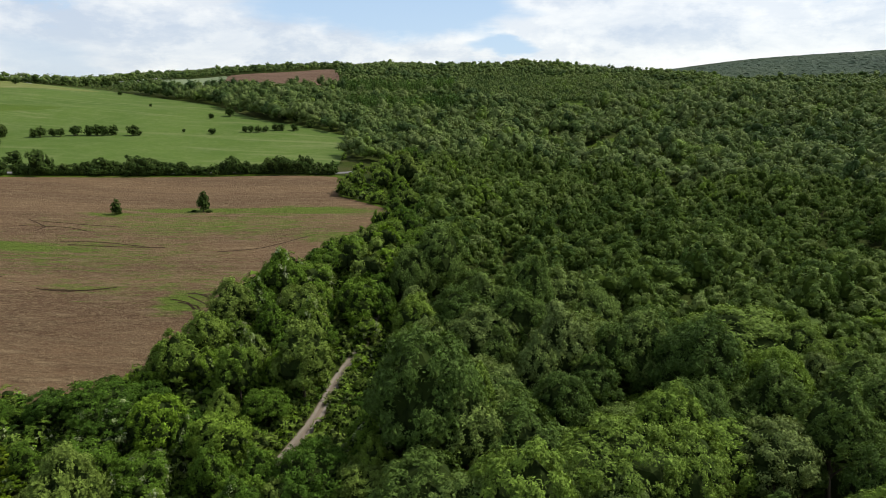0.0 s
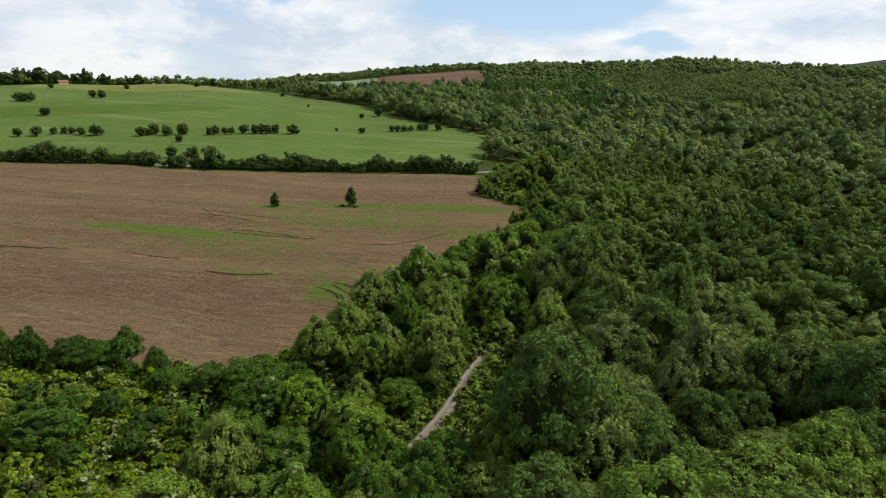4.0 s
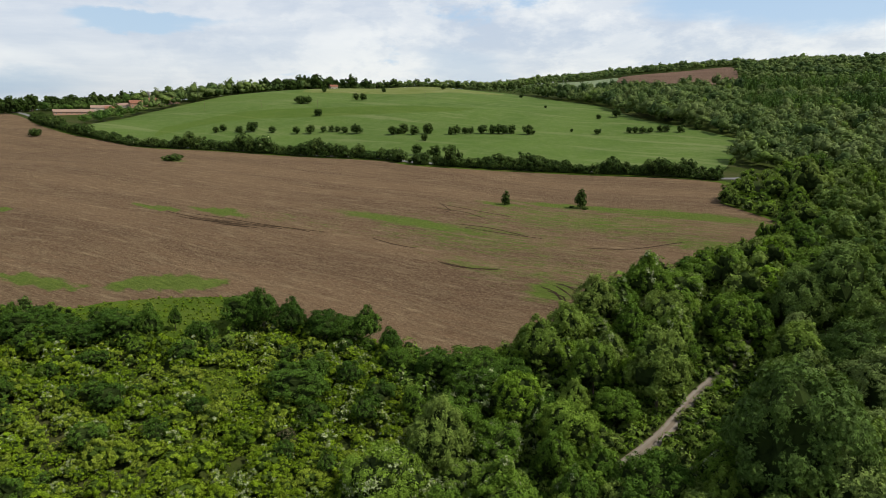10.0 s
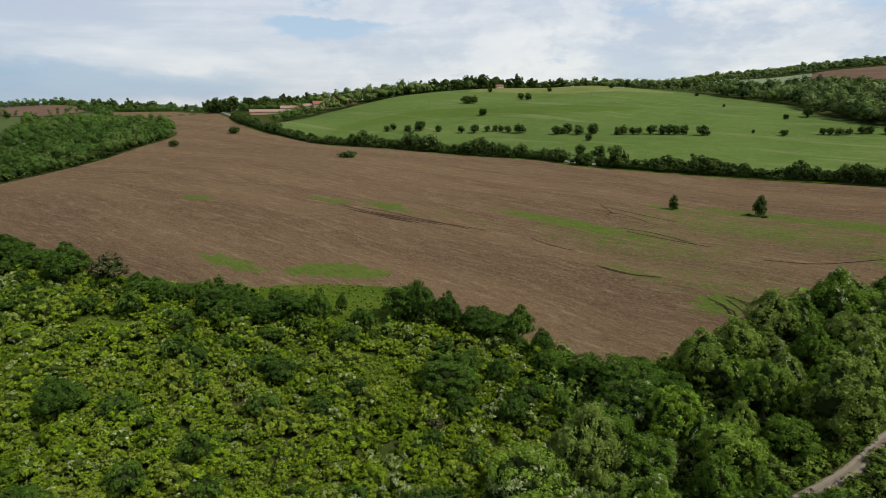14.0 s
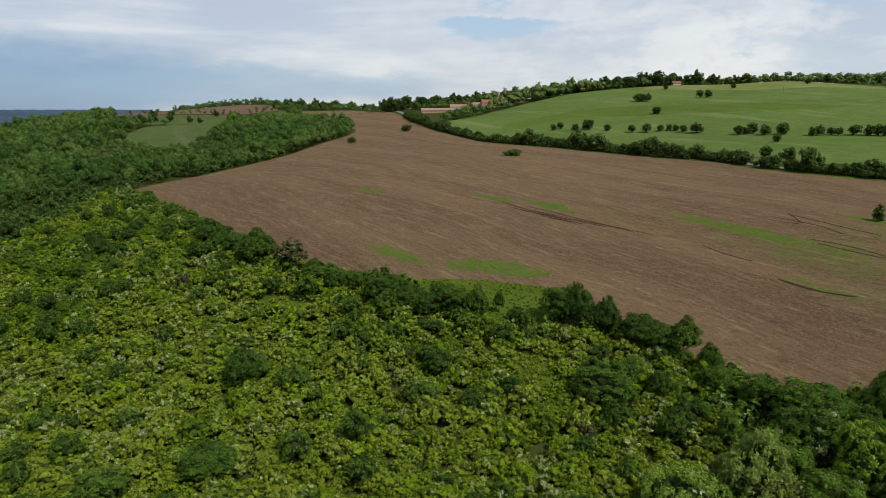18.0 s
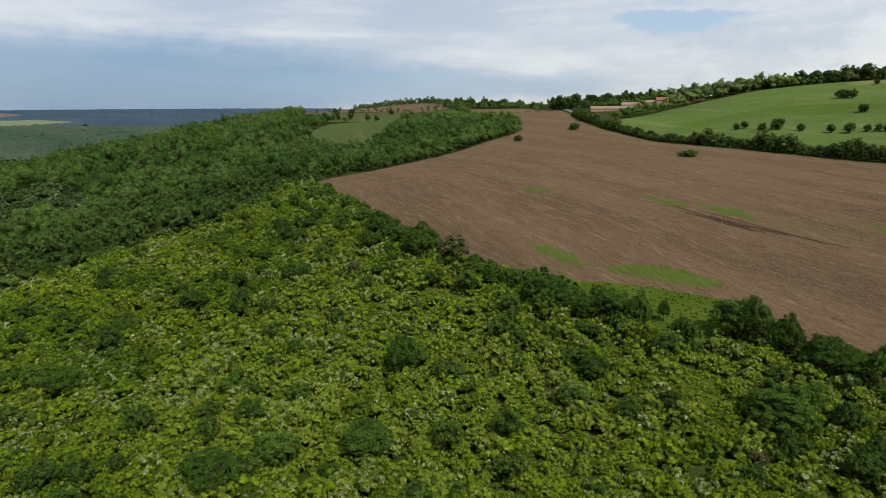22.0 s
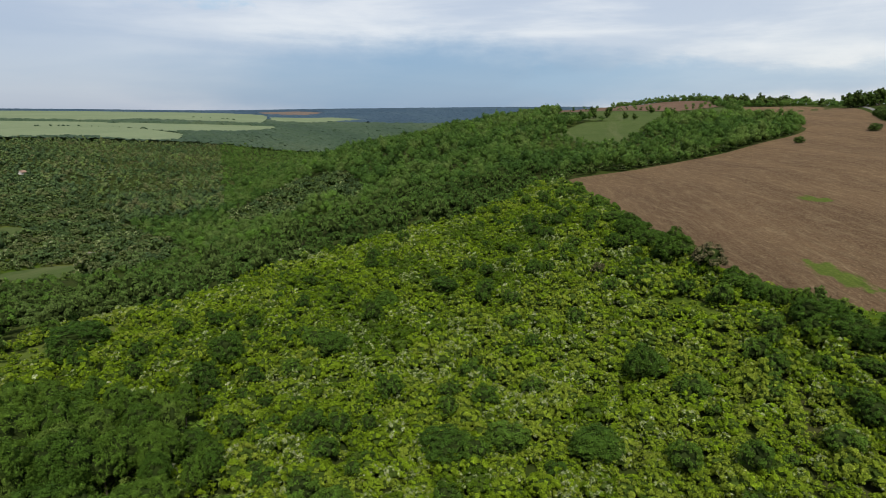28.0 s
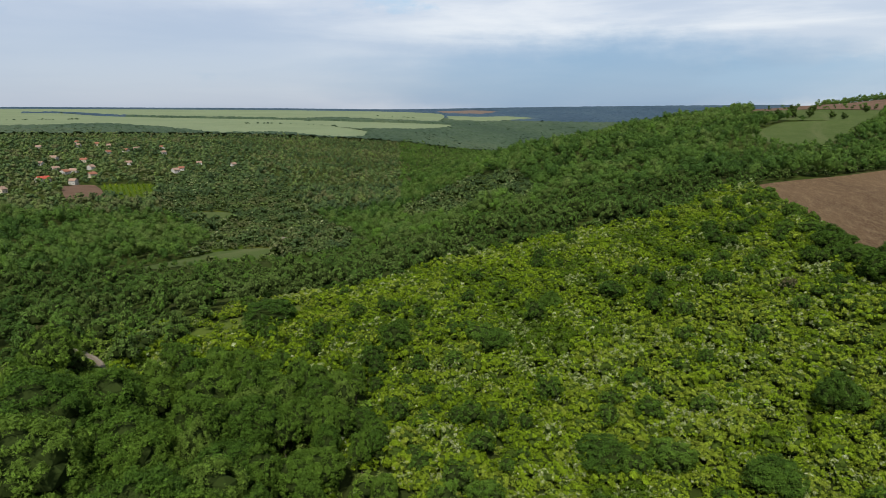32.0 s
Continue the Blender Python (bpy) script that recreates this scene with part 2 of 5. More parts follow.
def ribbon(name, path, width, material, lift, label, category, crown=0.0):
    """A road or track laid on the ground along a path."""
    d = np.gradient(path, axis=0)
    d /= np.linalg.norm(d, axis=1)[:, None]
    side = np.stack([-d[:, 1], d[:, 0]], 1)
    wob = 1 + 0.10 * np.sin(np.arange(len(path)) * 0.31) * np.sin(np.arange(len(path)) * 0.17)
    across = np.linspace(-0.5, 0.5, 7)
    rows = []
    for a in across:
        q = path + side * (a * width * wob)[:, None]
        z = np.maximum(land(q[:, 0], q[:, 1]), 0 * a + land(path[:, 0], path[:, 1]) - 0.4)
        rows.append(np.column_stack([q, z + lift + crown * (1 - (2 * a) ** 2)]))
    v = np.stack(rows, 1).reshape(-1, 3)
    m = len(across)
    t = []
    for i in range(len(path) - 1):
        for j in range(m - 1):
            a, b, c, e = i * m + j, i * m + j + 1, (i + 1) * m + j + 1, (i + 1) * m + j
            t += [(a, e, c), (a, c, b)]
    t = np.array(t)
    return tagged(new(name, mesh_from(name, v, t[:, ::-1], [material])), label, category, kind="structure")


# ---- materials ----
def surface(name, rough=0.9):
    """A new material with its node helper, Principled shader and position in metres."""
    mat = bpy.data.materials.new(name)
    mat.use_nodes = True
    k = Nodes(mat.node_tree)
    bsdf = k.add("ShaderNodeBsdfPrincipled", Roughness=rough)
    bsdf.inputs["Specular IOR Level"].default_value = 0.02
    k.add("ShaderNodeOutputMaterial", Surface=bsdf.outputs[0])
    pos = k.add("ShaderNodeNewGeometry").outputs["Position"]
    return mat, k, bsdf, pos


def bump(k, bsdf, value, strength, distance):
    n = k.add("ShaderNodeBump", Height=value, Strength=strength, Distance=distance)
    k.tree.links.new(n.outputs[0], bsdf.inputs["Normal"])


def grass_material(name, dark, light, dry, band=0.012):
    mat, k, bsdf, pos = surface(name, 0.95)
    big = k.step(k.noise(pos, band, 5.0, 0.6, 0.6), 0.35, 0.65)
    fine = k.step(k.noise(pos, 0.35, 6.0, 0.7), 0.3, 0.7)
    streak = k.step(k.noise(k.vmath("MULTIPLY", pos, (0.006, 0.05, 0.05)), 1.0, 6.0, 0.65, 0.5), 0.52, 0.68)
    tufts = k.step(k.noise(pos, 0.075, 6.0, 0.68), 0.36, 0.66)
    col = k.mix(big, dark, light)
    col = k.mix(k.math("MULTIPLY", tufts, 0.5), col, k.mix(0.6, light, dry))
    col = k.mix(k.math("MULTIPLY", fine, 0.6), col, dark)
    col = k.mix(k.math("MULTIPLY", streak, 0.55), col, dry)
    k.tree.links.new(col, bsdf.inputs["Base Color"])
    bump(k, bsdf, k.noise(pos, 1.2, 5.0, 0.7), 0.6, 0.4)
    return mat


def soil_material(name, dark, light, straw, turn=0.0, green=None):
    """Harrowed earth: long combed streaks with straw on top, and weeds where the mesh asks for them."""
    mat, k, bsdf, pos = surface(name, 1.0)
    warp = k.vmath("ADD", pos, k.vmath("MULTIPLY", k.add("ShaderNodeTexNoise", Vector=pos, Scale=0.010, Detail=2.0).outputs[1], (22, 22, 0)))
    spun = k.add("ShaderNodeVectorRotate", Vector=warp, Angle=radians(turn))
    spun.rotation_type = "Z_AXIS"
    lane = spun.outputs[0]
    wide = k.step(k.noise(k.vmath("MULTIPLY", lane, (0.006, 0.045, 0.0)), 1.0, 4.0, 0.55), 0.36, 0.64)
    rows = k.step(k.noise(k.vmath("MULTIPLY", lane, (0.06, 0.34, 0.0)), 1.0, 8.0, 0.78), 0.46, 0.66)
    comb = k.step(k.noise(k.vmath("MULTIPLY", k.vmath("ADD", lane, (71, 33, 0)), (0.16, 0.9, 0.0)), 1.0, 7.0, 0.78), 0.50, 0.68)
    clods = k.step(k.noise(k.vmath("MULTIPLY", lane, (0.6, 1.0, 1.0)), 1.5, 6.0, 0.82), 0.44, 0.68)
    col = k.mix(wide, dark, light)
    col = k.mix(k.math("MULTIPLY", rows, 0.45), col, straw)
    col = k.mix(k.math("MULTIPLY", comb, 0.36), col, dark)
    col = k.mix(k.math("MULTIPLY", clods, 0.58), col, straw)
    if green:
        weed = k.add("ShaderNodeAttribute")
        weed.attribute_name = "weed"
        patchy = k.noise(k.vmath("MULTIPLY", lane, (0.10, 0.42, 0.0)), 1.0, 8.0, 0.78)
        grown = k.step(k.math("ADD", patchy, k.math("MULTIPLY", weed.outputs["Fac"], 0.55)), 0.70, 0.90)
        col = k.mix(k.math("MULTIPLY", grown, 0.85), col, k.mix(clods, green, (green[0] * 1.7, green[1] * 1.45, green[2] * 1.6)))
    k.tree.links.new(col, bsdf.inputs["Base Color"])
    bump(k, bsdf, k.math("ADD", k.math("ADD", rows, comb), k.math("MULTIPLY", clods, 0.5)), 0.9, 0.22)
    return mat


def leaf_material(name, colours, see=0.14, relief=0.0, spread=0.5, ragged=0.0):
    """Leaves: colour set plant by plant through tint (or by object where tint is below zero), and finely from spray to spray.
    ragged: how finely the sprays are broken into leaves, per metre."""
    mat = bpy.data.materials.new(name)
    mat.use_nodes = True
    k = Nodes(mat.node_tree)
    geo = k.add("ShaderNodeNewGeometry")
    tint = k.add("ShaderNodeAttribute")
    tint.attribute_name = "tint"
    given = k.math("GREATER_THAN", tint.outputs["Fac"], -0.5)
    own = k.math("MULTIPLY", k.math("SUBTRACT", 1.0, given), k.add("ShaderNodeObjectInfo").outputs["Random"])
    rnd = k.math("ADD", k.math("MULTIPLY", given, tint.outputs["Fac"]), own)
    ramp = k.add("ShaderNodeValToRGB", Fac=rnd)
    stops = ramp.color_ramp.elements
    while len(stops) < len(colours):
        stops.new(0.5)
    for i, c in enumerate(colours):
        stops[i].position, stops[i].color = i / (len(colours) - 1), (*c, 1)
    col = ramp.outputs[0]
    leafy = k.step(k.noise(geo.outputs["Position"], 0.8, 5.0, 0.7), 0.3, 0.7, 0.66, 1.30)
    spray = k.step(geo.outputs["Random Per Island"], 0.0, 1.0, 1.03 - spread, 1.03 + spread)
    col = k.vmath("MULTIPLY", col, k.add("ShaderNodeCombineXYZ", X=k.math("MULTIPLY", leafy, spray), Y=k.math("MULTIPLY", leafy, spray), Z=k.math("MULTIPLY", leafy, spray)).outputs[0])
    a = k.add("ShaderNodeBsdfPrincipled", Base_Color=col, Roughness=0.75)
    a.inputs["Specular IOR Level"].default_value = 0.08
    if relief:
        bump(k, a, k.noise(geo.outputs["Position"], 0.55, 4.0, 0.7), relief, 2.2)
    b = k.add("ShaderNodeBsdfTranslucent", Color=k.vmath("MULTIPLY", col, (1.15, 1.1, 0.7)))
    both = k.add("ShaderNodeMixShader", i0=see, i1=a.outputs[0], i2=b.outputs[0])
    if ragged:
        holes = k.step(k.noise(geo.outputs["Position"], ragged, 1.0, 0.6), 0.45, 0.48)
        both = k.add("ShaderNodeMixShader", i0=holes, i1=k.add("ShaderNodeBsdfTransparent").outputs[0], i2=both.outputs[0])
    k.add("ShaderNodeOutputMaterial", Surface=both.outputs[0])
    return mat


def plain(name, a, b, scale, rough=0.85, relief=0.3):
    """A worn surface of two near colours."""
    mat, k, bsdf, pos = surface(name, rough)
    n = k.step(k.noise(pos, scale, 6.0, 0.65), 0.3, 0.7)
    m = k.step(k.noise(pos, scale * 0.12, 3.0, 0.5), 0.35, 0.65)
    k.tree.links.new(k.mix(n, k.mix(m, a, b), a), bsdf.inputs["Base Color"])
    bump(k, bsdf, n, relief, 0.05)
    return mat


GROUND = grass_material("rough_ground", (0.020, 0.032, 0.006), (0.040, 0.056, 0.010), (0.055, 0.050, 0.022))
MEADOW = grass_material("meadow_grass", (0.054, 0.090, 0.019), (0.076, 0.116, 0.025), (0.132, 0.150, 0.062), 0.007)
MEADOW_DARK = grass_material("rich_grass", (0.050, 0.084, 0.014), (0.066, 0.102, 0.018), (0.095, 0.118, 0.032), 0.01)
MEADOW_DRY = grass_material("pale_grass", (0.090, 0.110, 0.024), (0.118, 0.136, 0.040), (0.205, 0.205, 0.105), 0.02)
DULL_GRASS = grass_material("dull_grass", (0.044, 0.066, 0.019), (0.058, 0.082, 0.024), (0.088, 0.098, 0.042), 0.02)
VERGE = grass_material("verge_grass", (0.036, 0.066, 0.006), (0.062, 0.096, 0.009), (0.095, 0.090, 0.028), 0.05)
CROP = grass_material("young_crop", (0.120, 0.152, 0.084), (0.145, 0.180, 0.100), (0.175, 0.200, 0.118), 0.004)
SOIL = soil_material("harrowed_soil", (0.078, 0.048, 0.028), (0.112, 0.071, 0.040), (0.240, 0.180, 0.104), -8, (0.060, 0.098, 0.014))
WET_SOIL = soil_material("turned_soil", (0.030, 0.020, 0.012), (0.046, 0.030, 0.018), (0.07, 0.05, 0.032), -8)
FAR_SOIL = soil_material("red_soil", (0.090, 0.056, 0.038), (0.118, 0.075, 0.052), (0.15, 0.105, 0.075), 35)
# paler and greyer than the red soil, for the strip near the horizon
GREYED_SOIL = soil_material("greyed_soil", (0.105, 0.080, 0.064), (0.130, 0.100, 0.080), (0.16, 0.125, 0.10), 35)
TRACK = plain("track_gravel", (0.160, 0.130, 0.098), (0.095, 0.085, 0.058), 0.8)
RUT = plain("worn_rut", (0.205, 0.18, 0.15), (0.14, 0.122, 0.098), 0.7)
ASPHALT = plain("old_asphalt", (0.15, 0.145, 0.135), (0.11, 0.11, 0.105), 0.6)
ROCK = plain("pale_rock", (0.21, 0.185, 0.15), (0.12, 0.11, 0.08), 0.35, 0.95, 0.8)
BARK = plain("bark", (0.095, 0.075, 0.055), (0.055, 0.045, 0.035), 3.0, 0.95, 0.8)
LEAF_WOOD = leaf_material("wood_leaves", ((0.048, 0.087, 0.016), (0.082, 0.131, 0.025), (0.114, 0.166, 0.037), (0.132, 0.176, 0.050), (0.119, 0.189, 0.022)), 0.2, 0.3, 0.28, 5.0)
LEAF_HILL = leaf_material("hillside_leaves", ((0.040, 0.071, 0.019), (0.072, 0.112, 0.028), (0.102, 0.144, 0.039), (0.119, 0.155, 0.050), (0.106, 0.161, 0.028)), 0.16, 0.4, 0.2)
LEAF_BELT = leaf_material("belt_leaves", ((0.041, 0.085, 0.009), (0.067, 0.124, 0.012), (0.096, 0.163, 0.016), (0.130, 0.177, 0.035), (0.118, 0.201, 0.013)), 0.2, 0.3, 0.28, 5.0)
LEAF_DARK = leaf_material("dark_leaves", ((0.034, 0.062, 0.012), (0.050, 0.084, 0.016), (0.074, 0.108, 0.024)), 0.16, 0.0, 0.3, 2.2)
LEAF_YOUNG = leaf_material("young_tree_leaves", ((0.031, 0.067, 0.008), (0.046, 0.091, 0.010), (0.062, 0.115, 0.013)), 0.18, 0.3, 0.28, 5.0)
LEAF_SLOPE = leaf_material("slope_leaves", ((0.034, 0.072, 0.008), (0.050, 0.096, 0.010), (0.068, 0.120, 0.013), (0.088, 0.136, 0.022)), 0.18, 0.3, 0.28, 5.0)
LEAF_SHRUB = leaf_material("shrub_leaves", ((0.054, 0.098, 0.005), (0.104, 0.163, 0.006), (0.138, 0.206, 0.009), (0.168, 0.212, 0.023), (0.143, 0.220, 0.008)), 0.22, 0.0, 0.26, 6.0)
LEAF_RIDGE = leaf_material("ridge_leaves", ((0.032, 0.069, 0.012), (0.050, 0.098, 0.017), (0.066, 0.121, 0.021), (0.083, 0.123, 0.030), (0.072, 0.140, 0.019)), 0.16, 0.4, 0.2, 2.4)
# mixed valley greens, with haze put in as a paler, bluer tone
LEAF_VALLEY_HAZE = leaf_material("hazed_valley_leaves", ((0.042, 0.070, 0.028), (0.060, 0.098, 0.033), (0.084, 0.126, 0.038), (0.100, 0.108, 0.046), (0.112, 0.160, 0.042)), 0.14, 0.4, 0.2)
# distance haze is put into these leaf colours as a shift to blue-green
LEAF_FAR_HAZE = leaf_material("hazed_distant_leaves", ((0.034, 0.058, 0.035), (0.045, 0.074, 0.042), (0.055, 0.085, 0.048), (0.068, 0.094, 0.050)), 0.14, 0.6, 0.28)
# haze and cloud shade over the far hills, put into the leaf colour
LEAF_BLUE_HAZE = leaf_material("far_haze_blue_leaves", ((0.028, 0.052, 0.078), (0.036, 0.064, 0.092), (0.046, 0.076, 0.098)), 0.1, 0.6, 0.2)
# inner crown mass: shade between boughs put into a near-black green
DEEP_GAP_SHADE = plain("deep_gap_shade", (0.022, 0.034, 0.008), (0.014, 0.022, 0.006), 2.0, 0.95, 0.6)
# the same painted gap shade, less dark, for shrubs and hillside trees
SOFT_GAP_SHADE = plain("soft_gap_shade", (0.042, 0.066, 0.010), (0.028, 0.046, 0.007), 2.0, 0.95, 0.6)
LEAF_BROWN = leaf_material("brown_twigs", ((0.066, 0.062, 0.028), (0.084, 0.076, 0.036)), 0.1)
BLOSSOM = leaf_material("white_blossom", ((0.19, 0.23, 0.095), (0.28, 0.31, 0.165), (0.23, 0.27, 0.125)), 0.15, 0.0, 0.4, 6.0)

# ---- plan of the land ----
FIELD = ring((3.8, 284), (6.4, 246), (10.9, 220), (14.8, 205), (19.9, 185), (22.5, 161), (25.7, 152), (28, 147), (31.7, 145), (34, 146), (38, 152), (42.8, 160), (46.8, 165),
             (50.5, 171), (52, 183.5), (57, 187), (62, 188), (65.5, 185), (70.6, 189), (74.3, 201), (77.9, 219), (81, 249), (84, 290), (86, 345), (88.3, 406), (82, 440), (78, 480), (75, 515), (71, 600), (69.6, 665),
             (72, 780), (74.5, 900), (75, 985), (70, 1020), (67.5, 960), (65.5, 800), (63.6, 655), (60, 575), (56.6, 518), (47, 455), (38.6, 415),
             (34.8, 392), (23.2, 384), (9.6, 378), (8.2, 350), (9.3, 316), (6.5, 302))
MEADOW_AREA = ring((8.8, 445), (8.6, 543), (14.8, 603), (21.4, 776), (26.7, 905), (30, 965), (34, 1000), (40, 1000), (45, 935), (50, 900), (54, 850),
                   (57.5, 800), (60.5, 740), (62.4, 690), (60.2, 610), (56.4, 543), (47, 478), (38.6, 438), (34.8, 416), (23, 407), (10.5, 398))
FAR_BROWN = ring((18.3, 1075), (17.8, 1205), (13, 1235), (9.4, 1250), (8.8, 1054), (10.2, 945), (14, 985))
FAR_STRIP = ring((28.5, 1150), (22.6, 1085), (18.6, 1070), (18.1, 1205), (23, 1215), (28, 1200))
RIDGE_MEADOW = ring((88.6, 700), (86.5, 775), (82, 800), (79.2, 815), (80.5, 740), (82.5, 650), (83.9, 585), (86.5, 605), (88.4, 655))
HILL_BROWN = ring((89, 935), (84, 915), (79, 930), (76, 1000), (77, 1180), (82, 1215), (88, 1130))
PLAIN_1 = ring((147, 1900), (144.7, 1930), (141.7, 2010), (137.6, 1795), (133.3, 1600), (128.2, 1655), (124.9, 1590), (121.5, 1620), (120.5, 1814), (122.5, 2010), (124.8, 2180), (126.5, 2480), (133.9, 2670),
               (137.5, 2790), (141.6, 2990), (144.6, 3380), (150, 3400), (165, 3300), (165, 1850))
PLAIN_2 = ring((150, 3440), (144.6, 3420), (141.6, 3050), (137.3, 2815), (133.9, 2715), (126.5, 2525), (124.0, 2640), (119.7, 2490), (114.5, 2570), (114.3, 3500), (120, 4050), (128, 4250), (137.5, 4300), (150, 4350))
PLAIN_3 = ring((105.5, 3200), (108, 2950), (111, 2750), (113.6, 2800), (113.8, 3200), (111, 3250), (108.5, 3350))
FAR_RED = ring((117, 3900), (111.7, 4250), (109.2, 3915), (110.7, 3450), (114.0, 3480), (114.6, 3700))
PLAIN_4 = ring((126.0, 2140), (121.2, 1900), (116.7, 2030), (113.4, 2330), (113.6, 2500), (117.5, 2380), (121, 2345), (125.6, 2440))
HILL_PASTURE = ring((88.5, 800), (85, 792), (79, 805), (75.5, 860), (75.5, 975), (79, 915), (84, 900), (88.5, 915))
GLADE = ring((126, 236), (129, 217), (133, 202), (137.5, 206), (136.5, 224), (132, 236), (128, 244))
GLADE_2 = ring((-5, 722), (-9, 764), (-12.8, 748), (-12.4, 724), (-9, 726))
GLADE_3 = ring((-12.3, 520), (-12.7, 560), (-14.9, 590), (-16.7, 655), (-15.8, 560), (-13.8, 530))
ORCHARD = ring((142.4, 894), (138.6, 909), (138.7, 800), (141.8, 799))
QUARRY = ring((129.8, 583), (128.6, 589), (127.4, 566), (126.5, 551), (126.6, 542), (127.6, 546), (128.6, 556), (129.2, 566))
RUN_TRACK = line((150, 260), (145.4, 219), (143.6, 190), (142.2, 165), (138, 135), (133, 114), (122, 92), (100, 70), (60, 62), (32, 85), (22, 102), (17.9, 109), (15.7, 115),
                 (12.3, 128), (10.1, 143), (8.5, 153), (7.6, 160), (6.6, 170), (5.4, 184))
ROAD_LINE = line((6, 410), (9.6, 390), (16, 393), (23.2, 396), (34.8, 404), (38.6, 427), (47, 467), (56.6, 531), (60.2, 592), (63, 668), (65, 800), (66.5, 960), step=5.0)
VALLEY_GLADE = ring((136.1, 718), (133.1, 731), (132.1, 692), (134.7, 676))
VALLEY_LANE = ring((134.2, 524), (130.9, 538), (126.5, 520), (124.6, 508), (128.9, 492), (135.0, 465), (139.2, 438), (140, 452))
GARDEN_PLOT = ring((145.1, 878), (142.9, 894), (142.1, 800), (144.9, 793))
WEDGE = ring((66, 184), (62, 188.5), (57, 187.5), (51.8, 184.5), (51.2, 172), (52.4, 158), (57, 155), (60, 164), (63, 174))
SCRUB_GAPS = (ring((79.2, 190), (76.2, 184), (73.6, 175), (75.0, 171), (78.4, 176)), ring((55.1, 146), (51.9, 145), (51.7, 133), (54.7, 135)), ring((54.5, 144), (51.6, 146), (51.3, 140), (54.1, 136)))
PINES_NEAR = ring((8.2, 690), (5.4, 655), (1.5, 680), (-1.3, 690), (-1.3, 735), (2.5, 735), (5.5, 715), (8.0, 735))
PINES_FAR = ring((8.4, 840), (5.4, 830), (-0.8, 812), (-1.3, 860), (5.4, 895), (8.4, 900))
YOUNG_WOOD = ring((-1.4, 985), (-5, 1010), (-8.9, 1020), (-15.6, 935), (-15.3, 735), (-9.1, 688), (-4, 740), (-2.2, 780))
SCRUB_TOP = ring((112.4, 665), (109.9, 643), (106.9, 593), (105.9, 480), (110, 470), (115, 530), (118.4, 621), (116.9, 669))
WEED_STRIPS = (ring((69.1, 222), (66.5, 217), (63.8, 206), (62.6, 201), (64.5, 199.5), (66.6, 203), (68.2, 212)), ring((62.4, 202), (58.6, 208), (55.2, 207), (51.6, 195), (54.9, 191), (58.0, 193), (61.0, 195)),
               ring((68.7, 312), (67.2, 308), (67.2, 301), (68.5, 303)), ring((54.7, 291), (51.6, 285), (50.2, 270), (52.2, 272), (54.3, 282)),
               ring((60.1, 307), (58.2, 301), (56.1, 292), (55.4, 283), (56.7, 285), (58.7, 293)))
STRIP_DARK = ring((57, 600), (54, 640), (50, 655), (44, 648), (38, 640), (32, 648), (30, 668), (38, 690), (44, 700), (50, 705), (56, 660))
TOP_DRY = ring((45, 850), (41, 830), (36, 820), (30, 850), (27.5, 890), (31, 950), (35, 975), (40, 970), (44, 915))
FARM_YARD = ring((64.2, 700), (61.5, 760), (58, 810), (55, 850), (54.6, 885), (58, 890), (62, 885), (65, 850))
RUTS = [line((56.7, 285), (54.2, 270), (51.7, 262)), line((55.7, 274), (53.2, 264), (50.7, 257)), line((54.7, 278), (52.2, 269), (49.9, 260), (46.5, 250), (45.0, 245)), line((31.5, 256), (28.6, 252), (25.1, 242)), line((33.5, 212), (31.3, 207), (27.9, 206)), line((33.3, 293), (32.3, 278), (32.8, 275)), line((39.4, 236), (37.5, 229), (35.5, 225)), line((22.6, 194), (21.2, 187), (20.4, 179)), line((22.1, 196), (20.8, 191), (20.2, 184)), line((22.8, 189), (21.9, 183), (21.5, 177)), 
        line((24.0, 193), (22.6, 189), (22.2, 184)), line((23.4, 190), (21.9, 186), (21.6, 179)), line((22.6, 196), (20.8, 193), (20.2, 188)), line((21.9, 179), (21.6, 174)),
        line((55, 270), (51, 259), (47.4, 250)), line((53.8, 270), (50, 258), (46.8, 251), (43.5, 244)), line((53.2, 262), (50.4, 254)), line((52.4, 260), (49.5, 252.5)),
        line((34, 283), (31, 276), (29.5, 268)), line((33, 290), (30, 280), (27, 272)), line((31, 252), (28, 246), (24, 241)), line((33, 211), (30, 206), (28, 206)),
        line((8.6, 320), (6.9, 312), (5.6, 298), (5.0, 284), (5.8, 268)), line((20, 232), (16, 234), (12, 246))]
GLADE_GRASS = grass_material("glade_grass", (0.062, 0.092, 0.014), (0.080, 0.108, 0.018), (0.085, 0.062, 0.040), 0.06)
SCRUB_AREA = ring((140.2, 886), (138, 925), (131.2, 1036), (128.5, 916), (124.5, 641), (121.5, 520), (125, 468), (131, 480), (136, 455), (137.5, 480), (134.8, 570), (138.3, 745))


